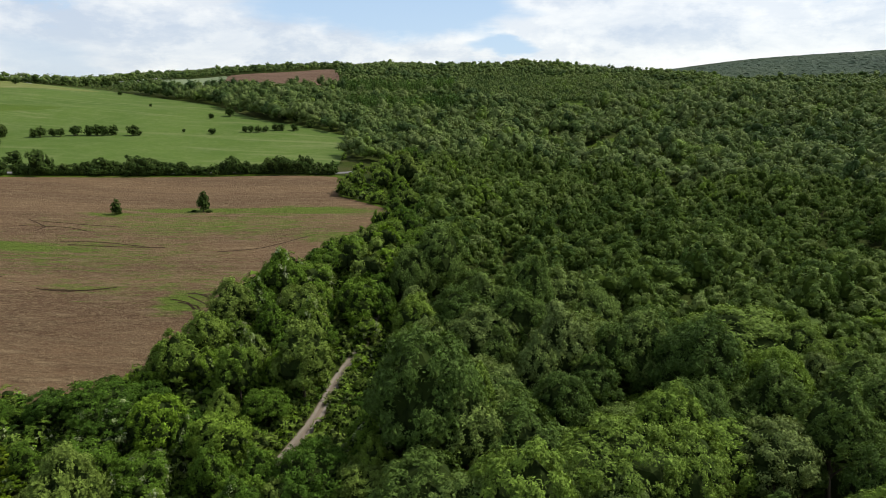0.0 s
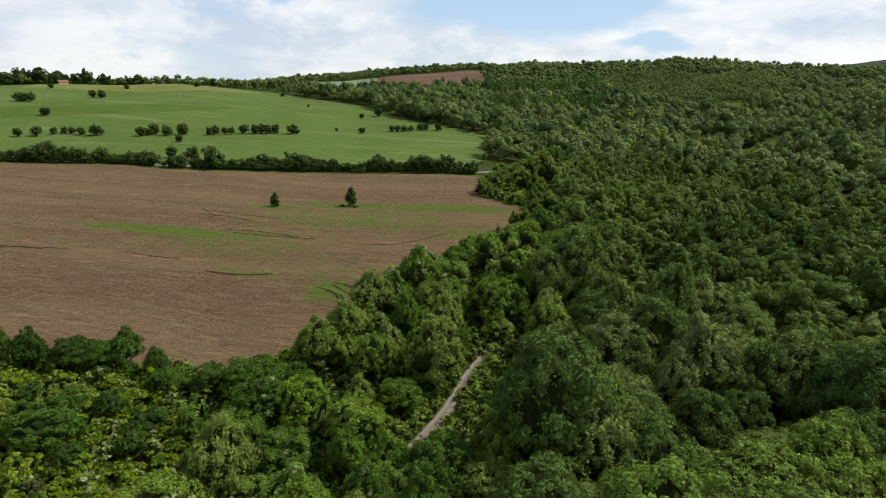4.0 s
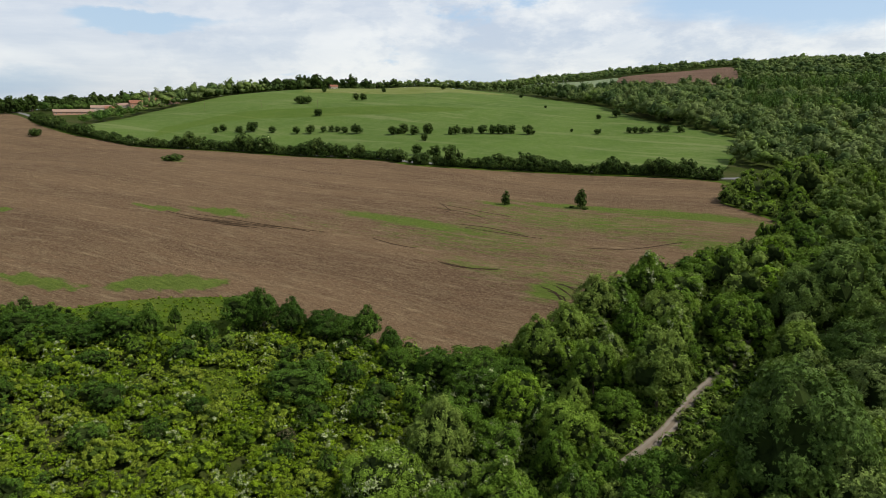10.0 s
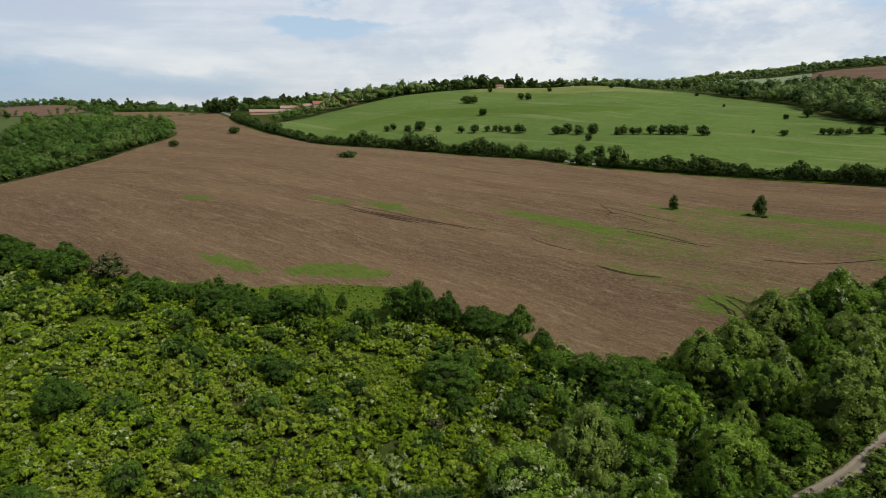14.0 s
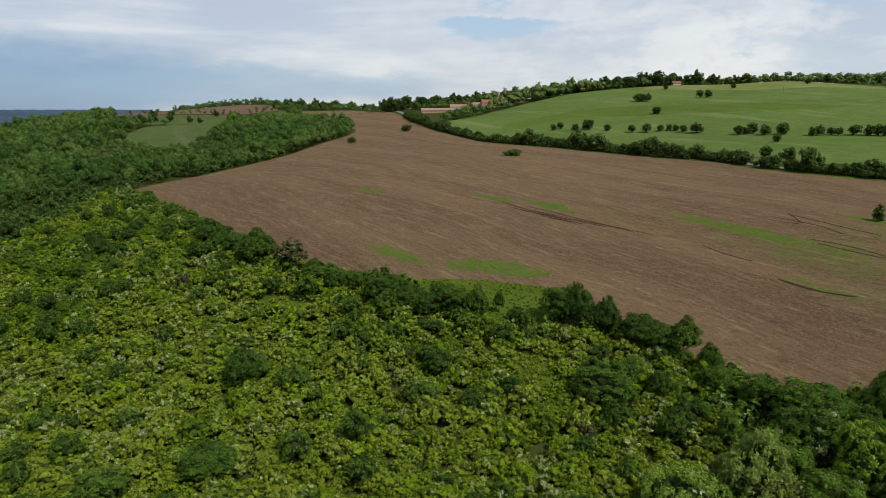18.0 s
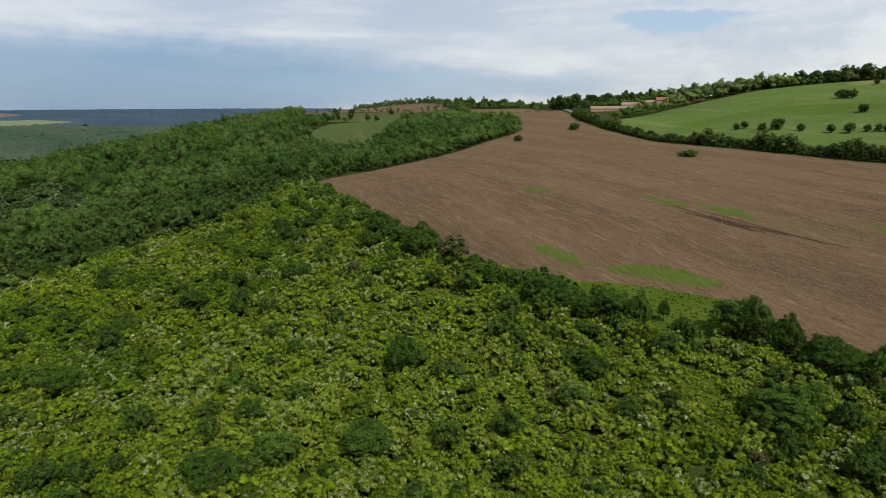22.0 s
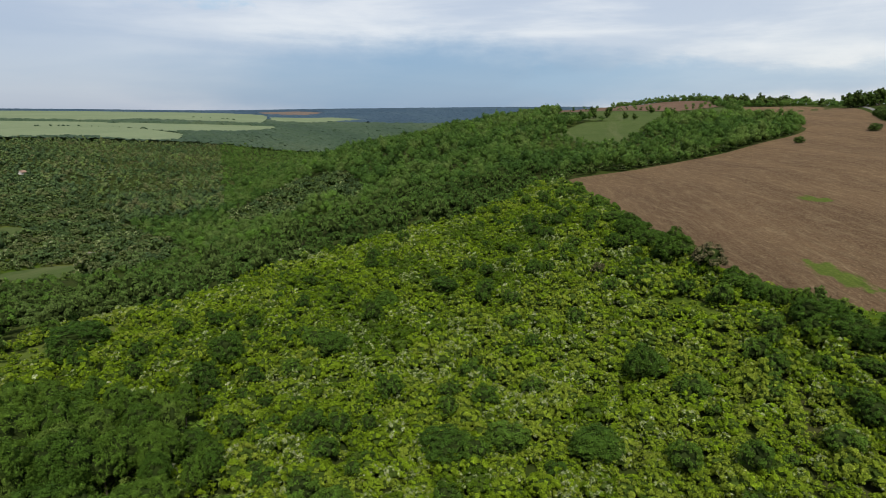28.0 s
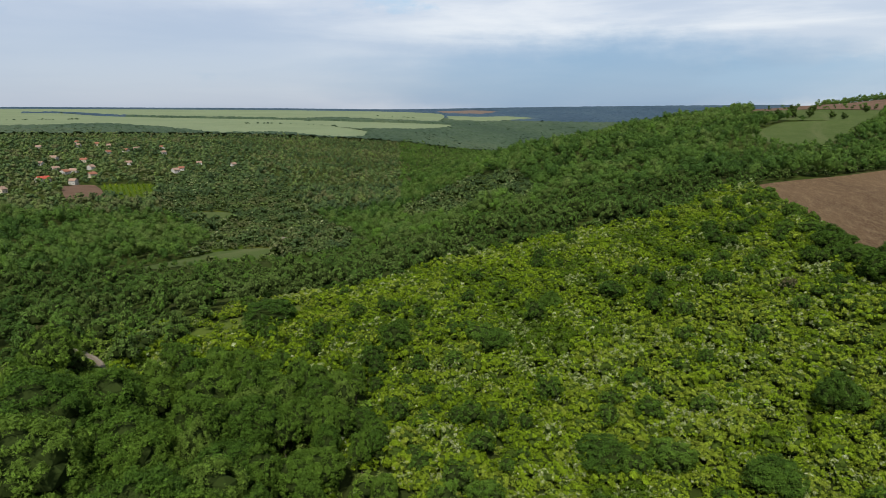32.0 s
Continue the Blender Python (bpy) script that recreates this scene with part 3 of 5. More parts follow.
# ---- ground ----
def make_ground():
    bs = np.concatenate([np.arange(-50, 160, 0.9), np.arange(160, 310, 3.0)])
    ds = np.concatenate([[0.5], np.geomspace(6, 4950, 270)])
    bb, dd = np.meshgrid(np.radians(bs), ds, indexing="ij")
    x, y = -dd * np.sin(bb), dd * np.cos(bb)
    v = np.column_stack([x.ravel(), y.ravel(), land(x.ravel(), y.ravel())])
    n, m = len(bs), len(ds)
    i, j = np.meshgrid(np.arange(n), np.arange(m - 1), indexing="ij")
    a, b = (i * m + j).ravel(), (((i + 1) % n) * m + j).ravel()
    t = np.concatenate([np.stack([a, a + 1, b + 1], 1), np.stack([a, b + 1, b], 1)])
    tip = np.stack([np.arange(1, n - 1) * m, np.zeros(n - 2, int), np.arange(2, n) * m], 1)
    t = np.concatenate([t, tip])[:, ::-1]
    tagged(new("ground", mesh_from("ground", v, t, [GROUND])), "rough green grass and woodland floor over rolling hills", "ground", kind="structure")


make_ground()
field = drape("ploughed_field", FIELD, SOIL, 0.10, 4.0, "bare brown harrowed field with straw streaks and grassy hollows", "field")
# where weeds have come up: bearing, distance, half-length across, half-width, strength
WEEDS = ((21, 296, 26, 4, 1.0), (27.5, 295, 12, 3, 1.0), (12, 286, 32, 7, 0.9), (20, 268, 60, 22, 0.60), (36, 258, 34, 5, 0.95), (30, 240, 50, 26, 0.54),
         (68.8, 306, 7, 2.5, 1.1), (24, 208, 44, 20, 0.48), (30, 208, 14, 3, 0.7), (10, 246, 22, 12, 0.6), (23, 190, 7, 8, 0.9), (55.7, 435, 9, 4, 0.9), (46, 262, 50, 12, 0.4))
co = np.array([v.co[:2] for v in field.data.vertices])
amount = np.zeros(len(co))
for b, d, long, wide, strength in WEEDS:
    cx, cy = polar(b, d)
    a = radians(8)
    u, w = (co[:, 0] - cx) * math.cos(a) + (co[:, 1] - cy) * math.sin(a), -(co[:, 0] - cx) * math.sin(a) + (co[:, 1] - cy) * math.cos(a)
    amount = np.maximum(amount, strength * np.exp(-0.5 * ((u / long) ** 2 + (w / wide) ** 2)))
for outline in WEED_STRIPS:
    amount = np.where(inside(co[:, 0], co[:, 1], outline), 0.5 + np.minimum(away(co[:, 0], co[:, 1], outline) / 8, 0.42), amount)
field.data.attributes.new("weed", "FLOAT", "POINT").data.foreach_set("value", amount.astype(np.float32))
drape("meadow", MEADOW_AREA, MEADOW, 0.10, 10.0, "bright green grazed meadow rising to a hilltop", "meadow")
drape("meadow_strip", STRIP_DARK, MEADOW_DARK, 0.16, 10.0, "darker green strip of thick grass across the meadow", "meadow")
drape("meadow_top", TOP_DRY, MEADOW_DRY, 0.16, 10.0, "pale dry grass with mown streaks on the hilltop", "meadow")
drape("far_field", FAR_BROWN, FAR_SOIL, 0.25, 20.0, "reddish brown ploughed field among distant woods", "field")
drape("far_strip", FAR_STRIP, CROP, 0.25, 20.0, "pale green crop strip below distant woods", "field")
drape("ridge_meadow", RIDGE_MEADOW, DULL_GRASS, 0.25, 15.0, "small green meadow among woods on the ridge", "meadow")
drape("hill_pasture", HILL_PASTURE, DULL_GRASS, 0.25, 15.0, "rough green pasture on top of the ridge", "meadow")
drape("hill_field", HILL_BROWN, FAR_SOIL, 0.25, 20.0, "reddish brown ploughed field on the hilltop", "field")
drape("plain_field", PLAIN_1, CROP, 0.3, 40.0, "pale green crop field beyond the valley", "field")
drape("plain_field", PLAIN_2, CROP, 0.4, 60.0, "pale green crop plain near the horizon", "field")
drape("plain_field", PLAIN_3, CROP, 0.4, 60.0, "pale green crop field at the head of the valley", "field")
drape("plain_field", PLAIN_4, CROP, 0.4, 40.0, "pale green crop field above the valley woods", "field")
drape("far_field", FAR_RED, GREYED_SOIL, 0.5, 60.0, "reddish ploughed strip near the horizon", "field")
drape("glade", GLADE, GLADE_GRASS, 0.08, 5.0, "grassy clearing among shrubs", "clearing")
drape("glade", GLADE_2, VERGE, 0.2, 8.0, "narrow grassy clearing on the wooded hillside", "clearing")
drape("glade", GLADE_3, VERGE, 0.2, 8.0, "small grassy clearing among tall trees", "clearing")
drape("valley_grass", SCRUB_AREA, VERGE, 0.15, 12.0, "dry grass and scrub on the valley floor", "grass")
drape("grass_wedge", WEDGE, VERGE, 0.18, 4.0, "green grass corner between the scrub and the field", "grass")
for gap in SCRUB_GAPS:
    drape("glade", gap, VERGE, 0.12, 3.0, "grassy opening among hawthorn scrub", "clearing")
drape("plantation_ground", YOUNG_WOOD, MEADOW_DARK, 0.5, 12.0, "grassy ground under a young tree plantation", "grass")
drape("valley_grass", VALLEY_LANE, DULL_GRASS, 0.35, 8.0, "grassy lane along the valley floor", "grass")
drape("valley_grass", VALLEY_GLADE, DULL_GRASS, 0.35, 8.0, "small grassy glade in the valley", "grass")
drape("valley_grass", SCRUB_TOP, VERGE, 0.3, 12.0, "rough grass on an open hillside", "grass")
drape("garden_plot", GARDEN_PLOT, FAR_SOIL, 0.35, 8.0, "brown garden plot below the village", "field")
drape("orchard_ground", ORCHARD, VERGE, 0.2, 10.0, "green orchard plot below the village", "orchard")
drape("rock_outcrop", QUARRY, ROCK, 0.35, 4.0, "bare pale rock face in the valley", "rock")
ribbon("track", RUN_TRACK, 2.9, TRACK, 0.12, "pale gravel farm track between trees", "track", 0.05)
d = np.gradient(RUN_TRACK, axis=0)
d = np.stack([-d[:, 1], d[:, 0]], 1) / np.linalg.norm(d, axis=1)[:, None]
for side in (-0.75, 0.75):
    ribbon("wheel_rut", RUN_TRACK + d * side, 0.62, RUT, 0.175, "pale wheel rut worn into the gravel track", "rut", -0.02)
ribbon("road", ROAD_LINE, 5.0, ASPHALT, 0.14, "narrow grey country road behind a hedgerow", "road", 0.06)
ribbon("verge", line((7.6, 340), (8.6, 372), (10.5, 381), (16, 384), (23.2, 387), (34.8, 395), (38.6, 418), (47, 458), (56.6, 521), (60, 578), (63.4, 656), (65.3, 800), step=6.0),
       6.0, VERGE, 0.16, "green grass verge along the ploughed field", "grass")
ribbon("verge", line((9.3, 320), (7, 305), (4.4, 290), (4.6, 272), (6.8, 250), (10.5, 227), (16, 198), (20, 181), (23, 158), (26, 150.5), (29, 145), (33, 144.5), (38, 151), (43, 159), (47, 164), step=4.0), 3.0, VERGE, 0.16, "green grass verge along the ploughed field", "grass")
for path in RUTS:
    ribbon("tyre_rut", path, 0.55, WET_SOIL, 0.17, "dark tyre rut in bare soil", "rut", -0.05)


# ---- foliage ----
def ico(sub):
    bm = bmesh.new()
    bmesh.ops.create_icosphere(bm, subdivisions=sub, radius=1.0)
    bm.verts.ensure_lookup_table()
    v = np.array([q.co[:] for q in bm.verts])
    t = np.array([[q.index for q in f.verts] for f in bm.faces])
    bm.free()
    return v, t


ICO = {1: ico(1)}


def unit(a):
    return a / np.maximum(np.linalg.norm(a, axis=-1, keepdims=True), 1e-6)


def crown(rng, width, tall, low, lobes, leaves, leaf, bloom=0.0, tip=0.0, puffs=7, core=0.74, fill=2, ruffle=0.38, foot=-0.42):
    """Crown of one tree: boughs that carry puffs of leaf sprays round an inner mass, by default coloured dark as shaded
    gaps. Returns corners, triangles, material indices, smooth flags.
    width, tall: size of the crown; low: height of its underside; tip: how far it narrows upwards; bloom: share of puffs
    in flower; foot: how far down its boughs reach, -1 to 1; fill: material of the inner mass."""
    size = np.array([width / 2, width / 2, tall / 2])
    turn = np.arange(lobes) * 2.39996 + rng.uniform(0, 6.28)
    rise = np.linspace(0.94, foot, lobes) + rng.normal(0, 0.08, lobes)
    rise = np.clip(rise, -0.95, 0.98)
    flat = np.sqrt(1 - rise ** 2)
    c = np.stack([flat * np.cos(turn), flat * np.sin(turn), rise], 1) * rng.uniform(0.38, 0.62, (lobes, 1))
    r = rng.uniform(0.32, 0.48, lobes) * (1.0 if lobes > 4 else 1.2)
    if lobes == 1:
        c, r = np.zeros((1, 3)), np.array([0.85])

    def place(p):
        p = p.copy()
        p[:, :2] *= (1 - tip * np.clip(p[:, 2:3] + 0.2, 0, 1))
        return p * size + (0, 0, low + tall / 2)

    iv, it = ICO[1]
    vs, ts, ms, sm = [], [], [], []
    base = 0
    # inner lobes; with fill 2 they carry the painted gap shade
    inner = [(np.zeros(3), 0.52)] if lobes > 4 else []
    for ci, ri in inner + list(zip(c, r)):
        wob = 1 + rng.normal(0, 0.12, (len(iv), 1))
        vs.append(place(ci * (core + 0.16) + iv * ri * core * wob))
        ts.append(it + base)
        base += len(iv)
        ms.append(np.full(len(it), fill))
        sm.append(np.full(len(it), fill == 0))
    if puffs:
        k = np.repeat(np.arange(lobes), puffs)
        way = unit(rng.normal(size=(len(k), 3)) + 1.1 * unit(c[k] + 1e-4) + (0, 0, 0.35))
        pc, pr = c[k] + way * r[k][:, None] * 0.84, r[k] * rng.uniform(0.18, 0.38, len(k))
    else:
        k, way, pc, pr = np.arange(lobes), unit(c + (0, 0, 0.01)), c, r
    white = rng.random(len(pc)) < bloom
    want = leaves * 2
    q = rng.choice(len(pc), want, p=pr ** 2 / (pr ** 2).sum())
    d = unit(rng.normal(size=(want, 3)) + 0.8 * way[q] + (0, 0, 0.45))
    p = pc[q] + d * (pr[q] * rng.uniform(0.4, 1.6, want))[:, None]
    gap = np.linalg.norm(p[:, None] - c[None], axis=2) - r[None] * 0.84
    ok = (gap.min(1) > 0) & (p[:, 2] > -1.0)
    p, d, q = p[ok][:leaves], d[ok][:leaves], q[ok][:leaves]
    n = len(p)
    nrm = unit(d * 0.7 + way[q] * 0.3 + rng.normal(0, ruffle, (n, 3)))
    u = unit(np.cross(nrm, rng.normal(size=(n, 3))))
    w = np.cross(nrm, u)
    s = leaf * rng.uniform(0.6, 1.4, (n, 1))
    flower = white[q] & (rng.random(n) < 0.72)
    s[flower] *= 0.8
    p = place(p)
    corners = [p + u * s * 0.55, p + w * s * rng.uniform(0.5, 0.9, (n, 1)) - nrm * s * 0.12, p - u * s * 0.5]
    vs.append(np.stack(corners, 1).reshape(-1, 3))
    ts.append(base + np.arange(n)[:, None] * 3 + np.array([[0, 1, 2]]))
    ms.append(flower.astype(int))
    sm.append(np.zeros(n, bool))
    return np.concatenate(vs), np.concatenate(ts), np.concatenate(ms), np.concatenate(sm)


def trunk_bm(rng, height, radius, limbs=4):
    """A tapered, slightly bent trunk with a few limbs."""
    bm = bmesh.new()

    def pipe(p0, p1, r0, r1, bend):
        steps, sides = 4, 7
        axis = (p1 - p0).normalized()
        a = axis.orthogonal().normalized()
        b = axis.cross(a)
        prev = None
        for i in range(steps + 1):
            s = i / steps
            mid = p0.lerp(p1, s) + bend * math.sin(s * math.pi)
            rr = r0 + (r1 - r0) * s
            loop = [bm.verts.new(mid + a * rr * math.cos(2 * math.pi * q / sides) + b * rr * math.sin(2 * math.pi * q / sides)) for q in range(sides)]
            if prev:
                for q in range(sides):
                    bm.faces.new((prev[q], prev[(q + 1) % sides], loop[(q + 1) % sides], loop[q]))
            prev = loop
        bm.faces.new(prev)

    top = Vector((rng.uniform(-0.4, 0.4), rng.uniform(-0.4, 0.4), height))
    pipe(Vector((0, 0, -0.6)), top, radius * 1.25, radius * 0.35, Vector((rng.uniform(-0.2, 0.2), rng.uniform(-0.2, 0.2), 0)))
    for i in range(limbs):
        a = 2 * math.pi * (i + rng.random()) / limbs
        z = height * rng.uniform(0.35, 0.7)
        reach = height * rng.uniform(0.22, 0.36)
        pipe(Vector((0, 0, z)), Vector((math.cos(a) * reach, math.sin(a) * reach, z + reach * 0.9)), radius * 0.5, radius * 0.12, Vector((0, 0, 0.3)))
    return bm


def scatter(name, kinds, x, y, size, rng, mats, label, category, sink=0.0):
    """Many plants joined into one piece of stuff."""
    if len(x) == 0:
        return None
    z = land(x, y)
    pick = rng.integers(0, len(kinds), len(x))
    spin = rng.uniform(0, 2 * math.pi, len(x))
    patchy = np.sin(x / 13 + 2 * np.sin(y / 19)) * np.sin(y / 15 + 1.7 * np.sin(x / 23)) + np.sin(x / 61 + 2 * np.sin(y / 83)) * np.sin(y / 71 + 1.6 * np.sin(x / 97))
    tint = np.clip(0.46 + rng.normal(0, 0.21, len(x)) + 0.27 * patchy, 0, 1)
    slim = rng.uniform(0.85, 1.18, len(x))
    vs, ts, ms, ss, tn = [], [], [], [], []
    base = 0
    for q, (v, t, m, s) in enumerate(kinds):
        w = np.nonzero(pick == q)[0]
        if len(w) == 0:
            continue
        c, n = np.cos(spin[w])[:, None], np.sin(spin[w])[:, None]
        sc = size[w][:, None]
        out = np.empty((len(w), len(v), 3), np.float32)
        out[:, :, 0] = (v[None, :, 0] * c - v[None, :, 1] * n) * sc + x[w][:, None]
        out[:, :, 1] = (v[None, :, 0] * n + v[None, :, 1] * c) * sc + y[w][:, None]
        out[:, :, 2] = v[None, :, 2] * sc * slim[w][:, None] + (z[w] - sink)[:, None]
        vs.append(out.reshape(-1, 3))
        ts.append((t[None] + (base + np.arange(len(w)) * len(v))[:, None, None]).reshape(-1, 3))
        ms.append(np.tile(m, len(w)))
        ss.append(np.tile(s, len(w)))
        tn.append(np.repeat(tint[w], len(v)))
        base += len(w) * len(v)
    me = mesh_from(name, np.concatenate(vs), np.concatenate(ts), mats, np.concatenate(ms), np.concatenate(ss), np.concatenate(tn))
    return tagged(new(name, me), label, category, kind="stuff")


def grid_points(rng, cell, b0, b1, d0, d1, jitter=0.42):
    """Jittered points over a sector of the plan."""
    xs, ys = np.meshgrid(np.arange(-d1, d1, cell), np.arange(-d1, d1, cell * 0.87))
    xs = xs + (np.arange(xs.shape[0]) % 2)[:, None] * cell / 2
    x, y = xs.ravel(), ys.ravel()
    d = np.hypot(x, y)
    b = np.degrees(np.arctan2(-x, y))
    b = np.where(b < -100, b + 360, b)
    keep = (d > d0) & (d < d1) & (b > b0) & (b < b1)
    x, y = x[keep], y[keep]
    return x + rng.uniform(-jitter, jitter, len(x)) * cell, y + rng.uniform(-jitter, jitter, len(x)) * cell


SHRUB_AREA = ring((36, 110), (38, 148), (42.8, 157), (47, 163), (52, 158), (58, 158), (64, 176), (70, 187), (75, 201), (78, 216), (81, 245), (84, 287), (88.2, 395), (91, 392), (96, 322), (104, 296), (113, 275), (122, 252),
                  (127, 262), (133, 250), (137, 215), (136, 188), (130, 168), (123, 158), (120, 130), (118, 100), (108, 60), (80, 40), (60, 55), (50, 85))
VILLAGE_AREA = ring((128, 900), (133, 820), (140, 780), (160, 760), (160, 1450), (146, 1450), (136, 1400), (130, 1250), (126, 1050))
# trees that stand out: bearing, distance, height, width of the crown
LOW_MARKS = []
LOW_MARKS.append(((82.3, 240, 9.0, 15.2), (80.5, 230, 7.4, 11.4), (78.5, 219, 7.8, 13.9), (73.4, 190, 5.6, 9.6), (71.5, 183, 6.3, 9.3), (69.9, 181, 5.8, 4.2), (67.5, 171, 7.9, 11.9), (65.1, 166, 7.6, 10.0), (63.2, 163, 6.8, 8.4), (61.2, 163, 8.3, 11.4), (58.9, 160, 8.7, 7.5)))
LOW_MARKS.append(((56.8, 166, 5.5, 3.7), (55.0, 160, 4.3, 7.5), (51.3, 163, 9.6, 11.4), (49.5, 160, 10.4, 9.7), (47.1, 157, 9.1, 9.2), (43.9, 155, 9.0, 9.5), (42.3, 154, 7.9, 8.0), (40.2, 153, 8.8, 9.0), (38.0, 147, 6.9, 7.7), (35.7, 147, 3.8, 2.8), (33.7, 138, 7.7, 10.0)))
LOW_MARKS.append(((29.9, 133, 11.5, 14.6), (26.5, 142, 6.6, 6.2), (23.9, 142, 12.2, 13.0), (21.4, 153, 11.1, 13.8), (19.0, 167, 12.8, 14.9), (17.0, 170, 11.2, 13.5), (14.7, 180, 15.1, 15.9), (12.5, 184, 13.1, 15.3)))
LOW_MARKS.append(((86.7, 340, 5.0, 9.1), (85.3, 297, 6.6, 8.5), (83.6, 268, 5.5, 12.1), (81.5, 245, 6.6, 9.3), (78.7, 211, 10.7, 14.4), (73.8, 197, 4.5, 7.6), (72.2, 189, 5.2, 7.3), (98.8, 205, 6.3, 9.5), (104.3, 197, 5.9, 9.2), (80.5, 141, 8.4, 9.5), (84.3, 114, 7.1, 9.9), (46.8, 130, 9.1, 14.0), (98.8, 113, 7.7, 10.5), (110.6, 170, 7.0, 9.7), (90.6, 212, 5.8, 8.2)))
LOW_MARKS.append(((130.1, 212, 9.8, 16.8), (104.2, 196, 5.5, 9.1), (129.3, 166, 6.4, 7.2), (118.8, 170, 10.0, 9.7), (109.4, 165, 8.1, 9.4), (131.8, 147, 11.3, 13.7), (92.8, 115, 6.8, 10.0), (84.2, 114, 6.2, 10.5), (80.1, 144, 5.9, 9.7)))
LOW_MARKS.append(((28.7, 126, 11.3, 12.5), (13.1, 133, 16.9, 16.3), (18.9, 135, 12.8, 11.2), (24.4, 144, 10.4, 11.8), (14.8, 184, 12.6, 11.1), (10.4, 200, 10.1, 11.9), (8.1, 210, 10.6, 11.5), (5.0, 228, 12.6, 14.9), (1.9, 222, 14.3, 15.2), (2.5, 154, 15.2, 16.3), (7.8, 167, 14.3, 14.1)))
TALL_MARKS = ((-26.4, 175, 19.1, 28.4), (-25.4, 115, 14.3, 21.5), (-4.1, 119, 17.3, 18.3), (-19.1, 159, 16.4, 19.2), (-32.8, 134, 15.1, 18.1), (-14.3, 132, 15.8, 15.9), (-10.8, 109, 12.6, 14.9), (-35.7, 163, 15.9, 20.5), (-20.9, 132, 12.7, 14.6))
MARKED = np.array([polar(b, d) for row in (*LOW_MARKS, TALL_MARKS) for b, d, *_ in row])
CLEAR = [FIELD, MEADOW_AREA, FAR_BROWN, FAR_STRIP, RIDGE_MEADOW, HILL_PASTURE, HILL_BROWN, PLAIN_1, PLAIN_2, PLAIN_3, PLAIN_4, FAR_RED, GLADE, GLADE_2, GLADE_3, ORCHARD, QUARRY, FARM_YARD, WEDGE, VALLEY_LANE, VALLEY_GLADE, GARDEN_PLOT, *SCRUB_GAPS]


def open_ground(x, y, margin_track=3.0):
    """Points free of fields, road and track."""
    ok = np.ones(len(x), bool)
    for outline in CLEAR:
        ok &= ~inside(x, y, outline)
    near = np.hypot(x, y) < 480
    w = np.nonzero(ok & near)[0]
    gap = away(x[w], y[w], RUN_TRACK)
    b = np.degrees(np.arctan2(-x[w], y[w]))
    r = np.hypot(x[w], y[w])
    seen = ((b > 8) & (b < 16.8) & (r > 111) & (r < 156)) | ((b > 138) & (r > 158) & (r < 225))
    ok[w] &= gap > np.where(seen, margin_track + 0.4, np.where((b < 40) & (b > -10), 1.1, margin_track))
    w = np.nonzero(ok)[0]
    ok[w] &= away(x[w], y[w], ROAD_LINE) > 22
    return ok


def thing_kinds(name, crowns, mats, rng, trunk_h, trunk_r, label, category, group):
    """One tree or shrub of each crown, with its trunk, to be copied."""
    out = []
    for v, t, m, s in crowns:
        root = tagged(new(name), label, category, group)
        me = mesh_from("crown", v, t, mats, m, s, np.full(len(v), -1.0))
        ob = new("crown", me)
        ob.parent = root
        part("trunk", trunk_bm(rng, trunk_h, trunk_r), BARK, root)
        out.append(root)
    return out


def put(kind, m):
    """A copy of a kind at the pose and size m, whatever the size of the first one."""
    return copy_thing(kind, m @ Matrix.Diagonal((*(1 / v for v in kind.scale), 1)))


def stand(kinds, spots, rng):
    """Places copies of the kinds at spots of (x, y, size)."""
    for i, (x, y, size) in enumerate(spots):
        m = pose(x, y, float(land(x, y)), rng.uniform(-3, 3), rng.uniform(-3, 3), rng.uniform(0, 360)) @ Matrix.Diagonal((size, size, size * rng.uniform(0.88, 1.15), 1))
        if i < len(kinds):
            kinds[i].matrix_basis = m
        else:
            put(kinds[int(rng.integers(0, len(kinds)))], m)


def stand_marked(kinds, marks, tall, wide, rng):
    """Places copies of the kinds at marked trees; tall and wide are the kinds' own height and width."""
    for b, d, h, w in marks:
        x, y = polar(b, d)
        put(kinds[int(rng.integers(0, len(kinds)))], pose(x, y, float(land(x, y)) - 0.1, 0, 0, rng.uniform(0, 360)) @ Matrix.Diagonal((w / wide, w / wide, h / tall, 1)))


def nearest(x, y, size, count):
    """Splits plants into the count nearest to a ring of 88 m, where they are closest in view, as spots, and the rest."""
    order = np.argsort(np.abs(np.hypot(x, y) - 88))
    a, b = order[:count], order[count:]
    return list(zip(x[a], y[a], size[a])), x[b], y[b], size[b]


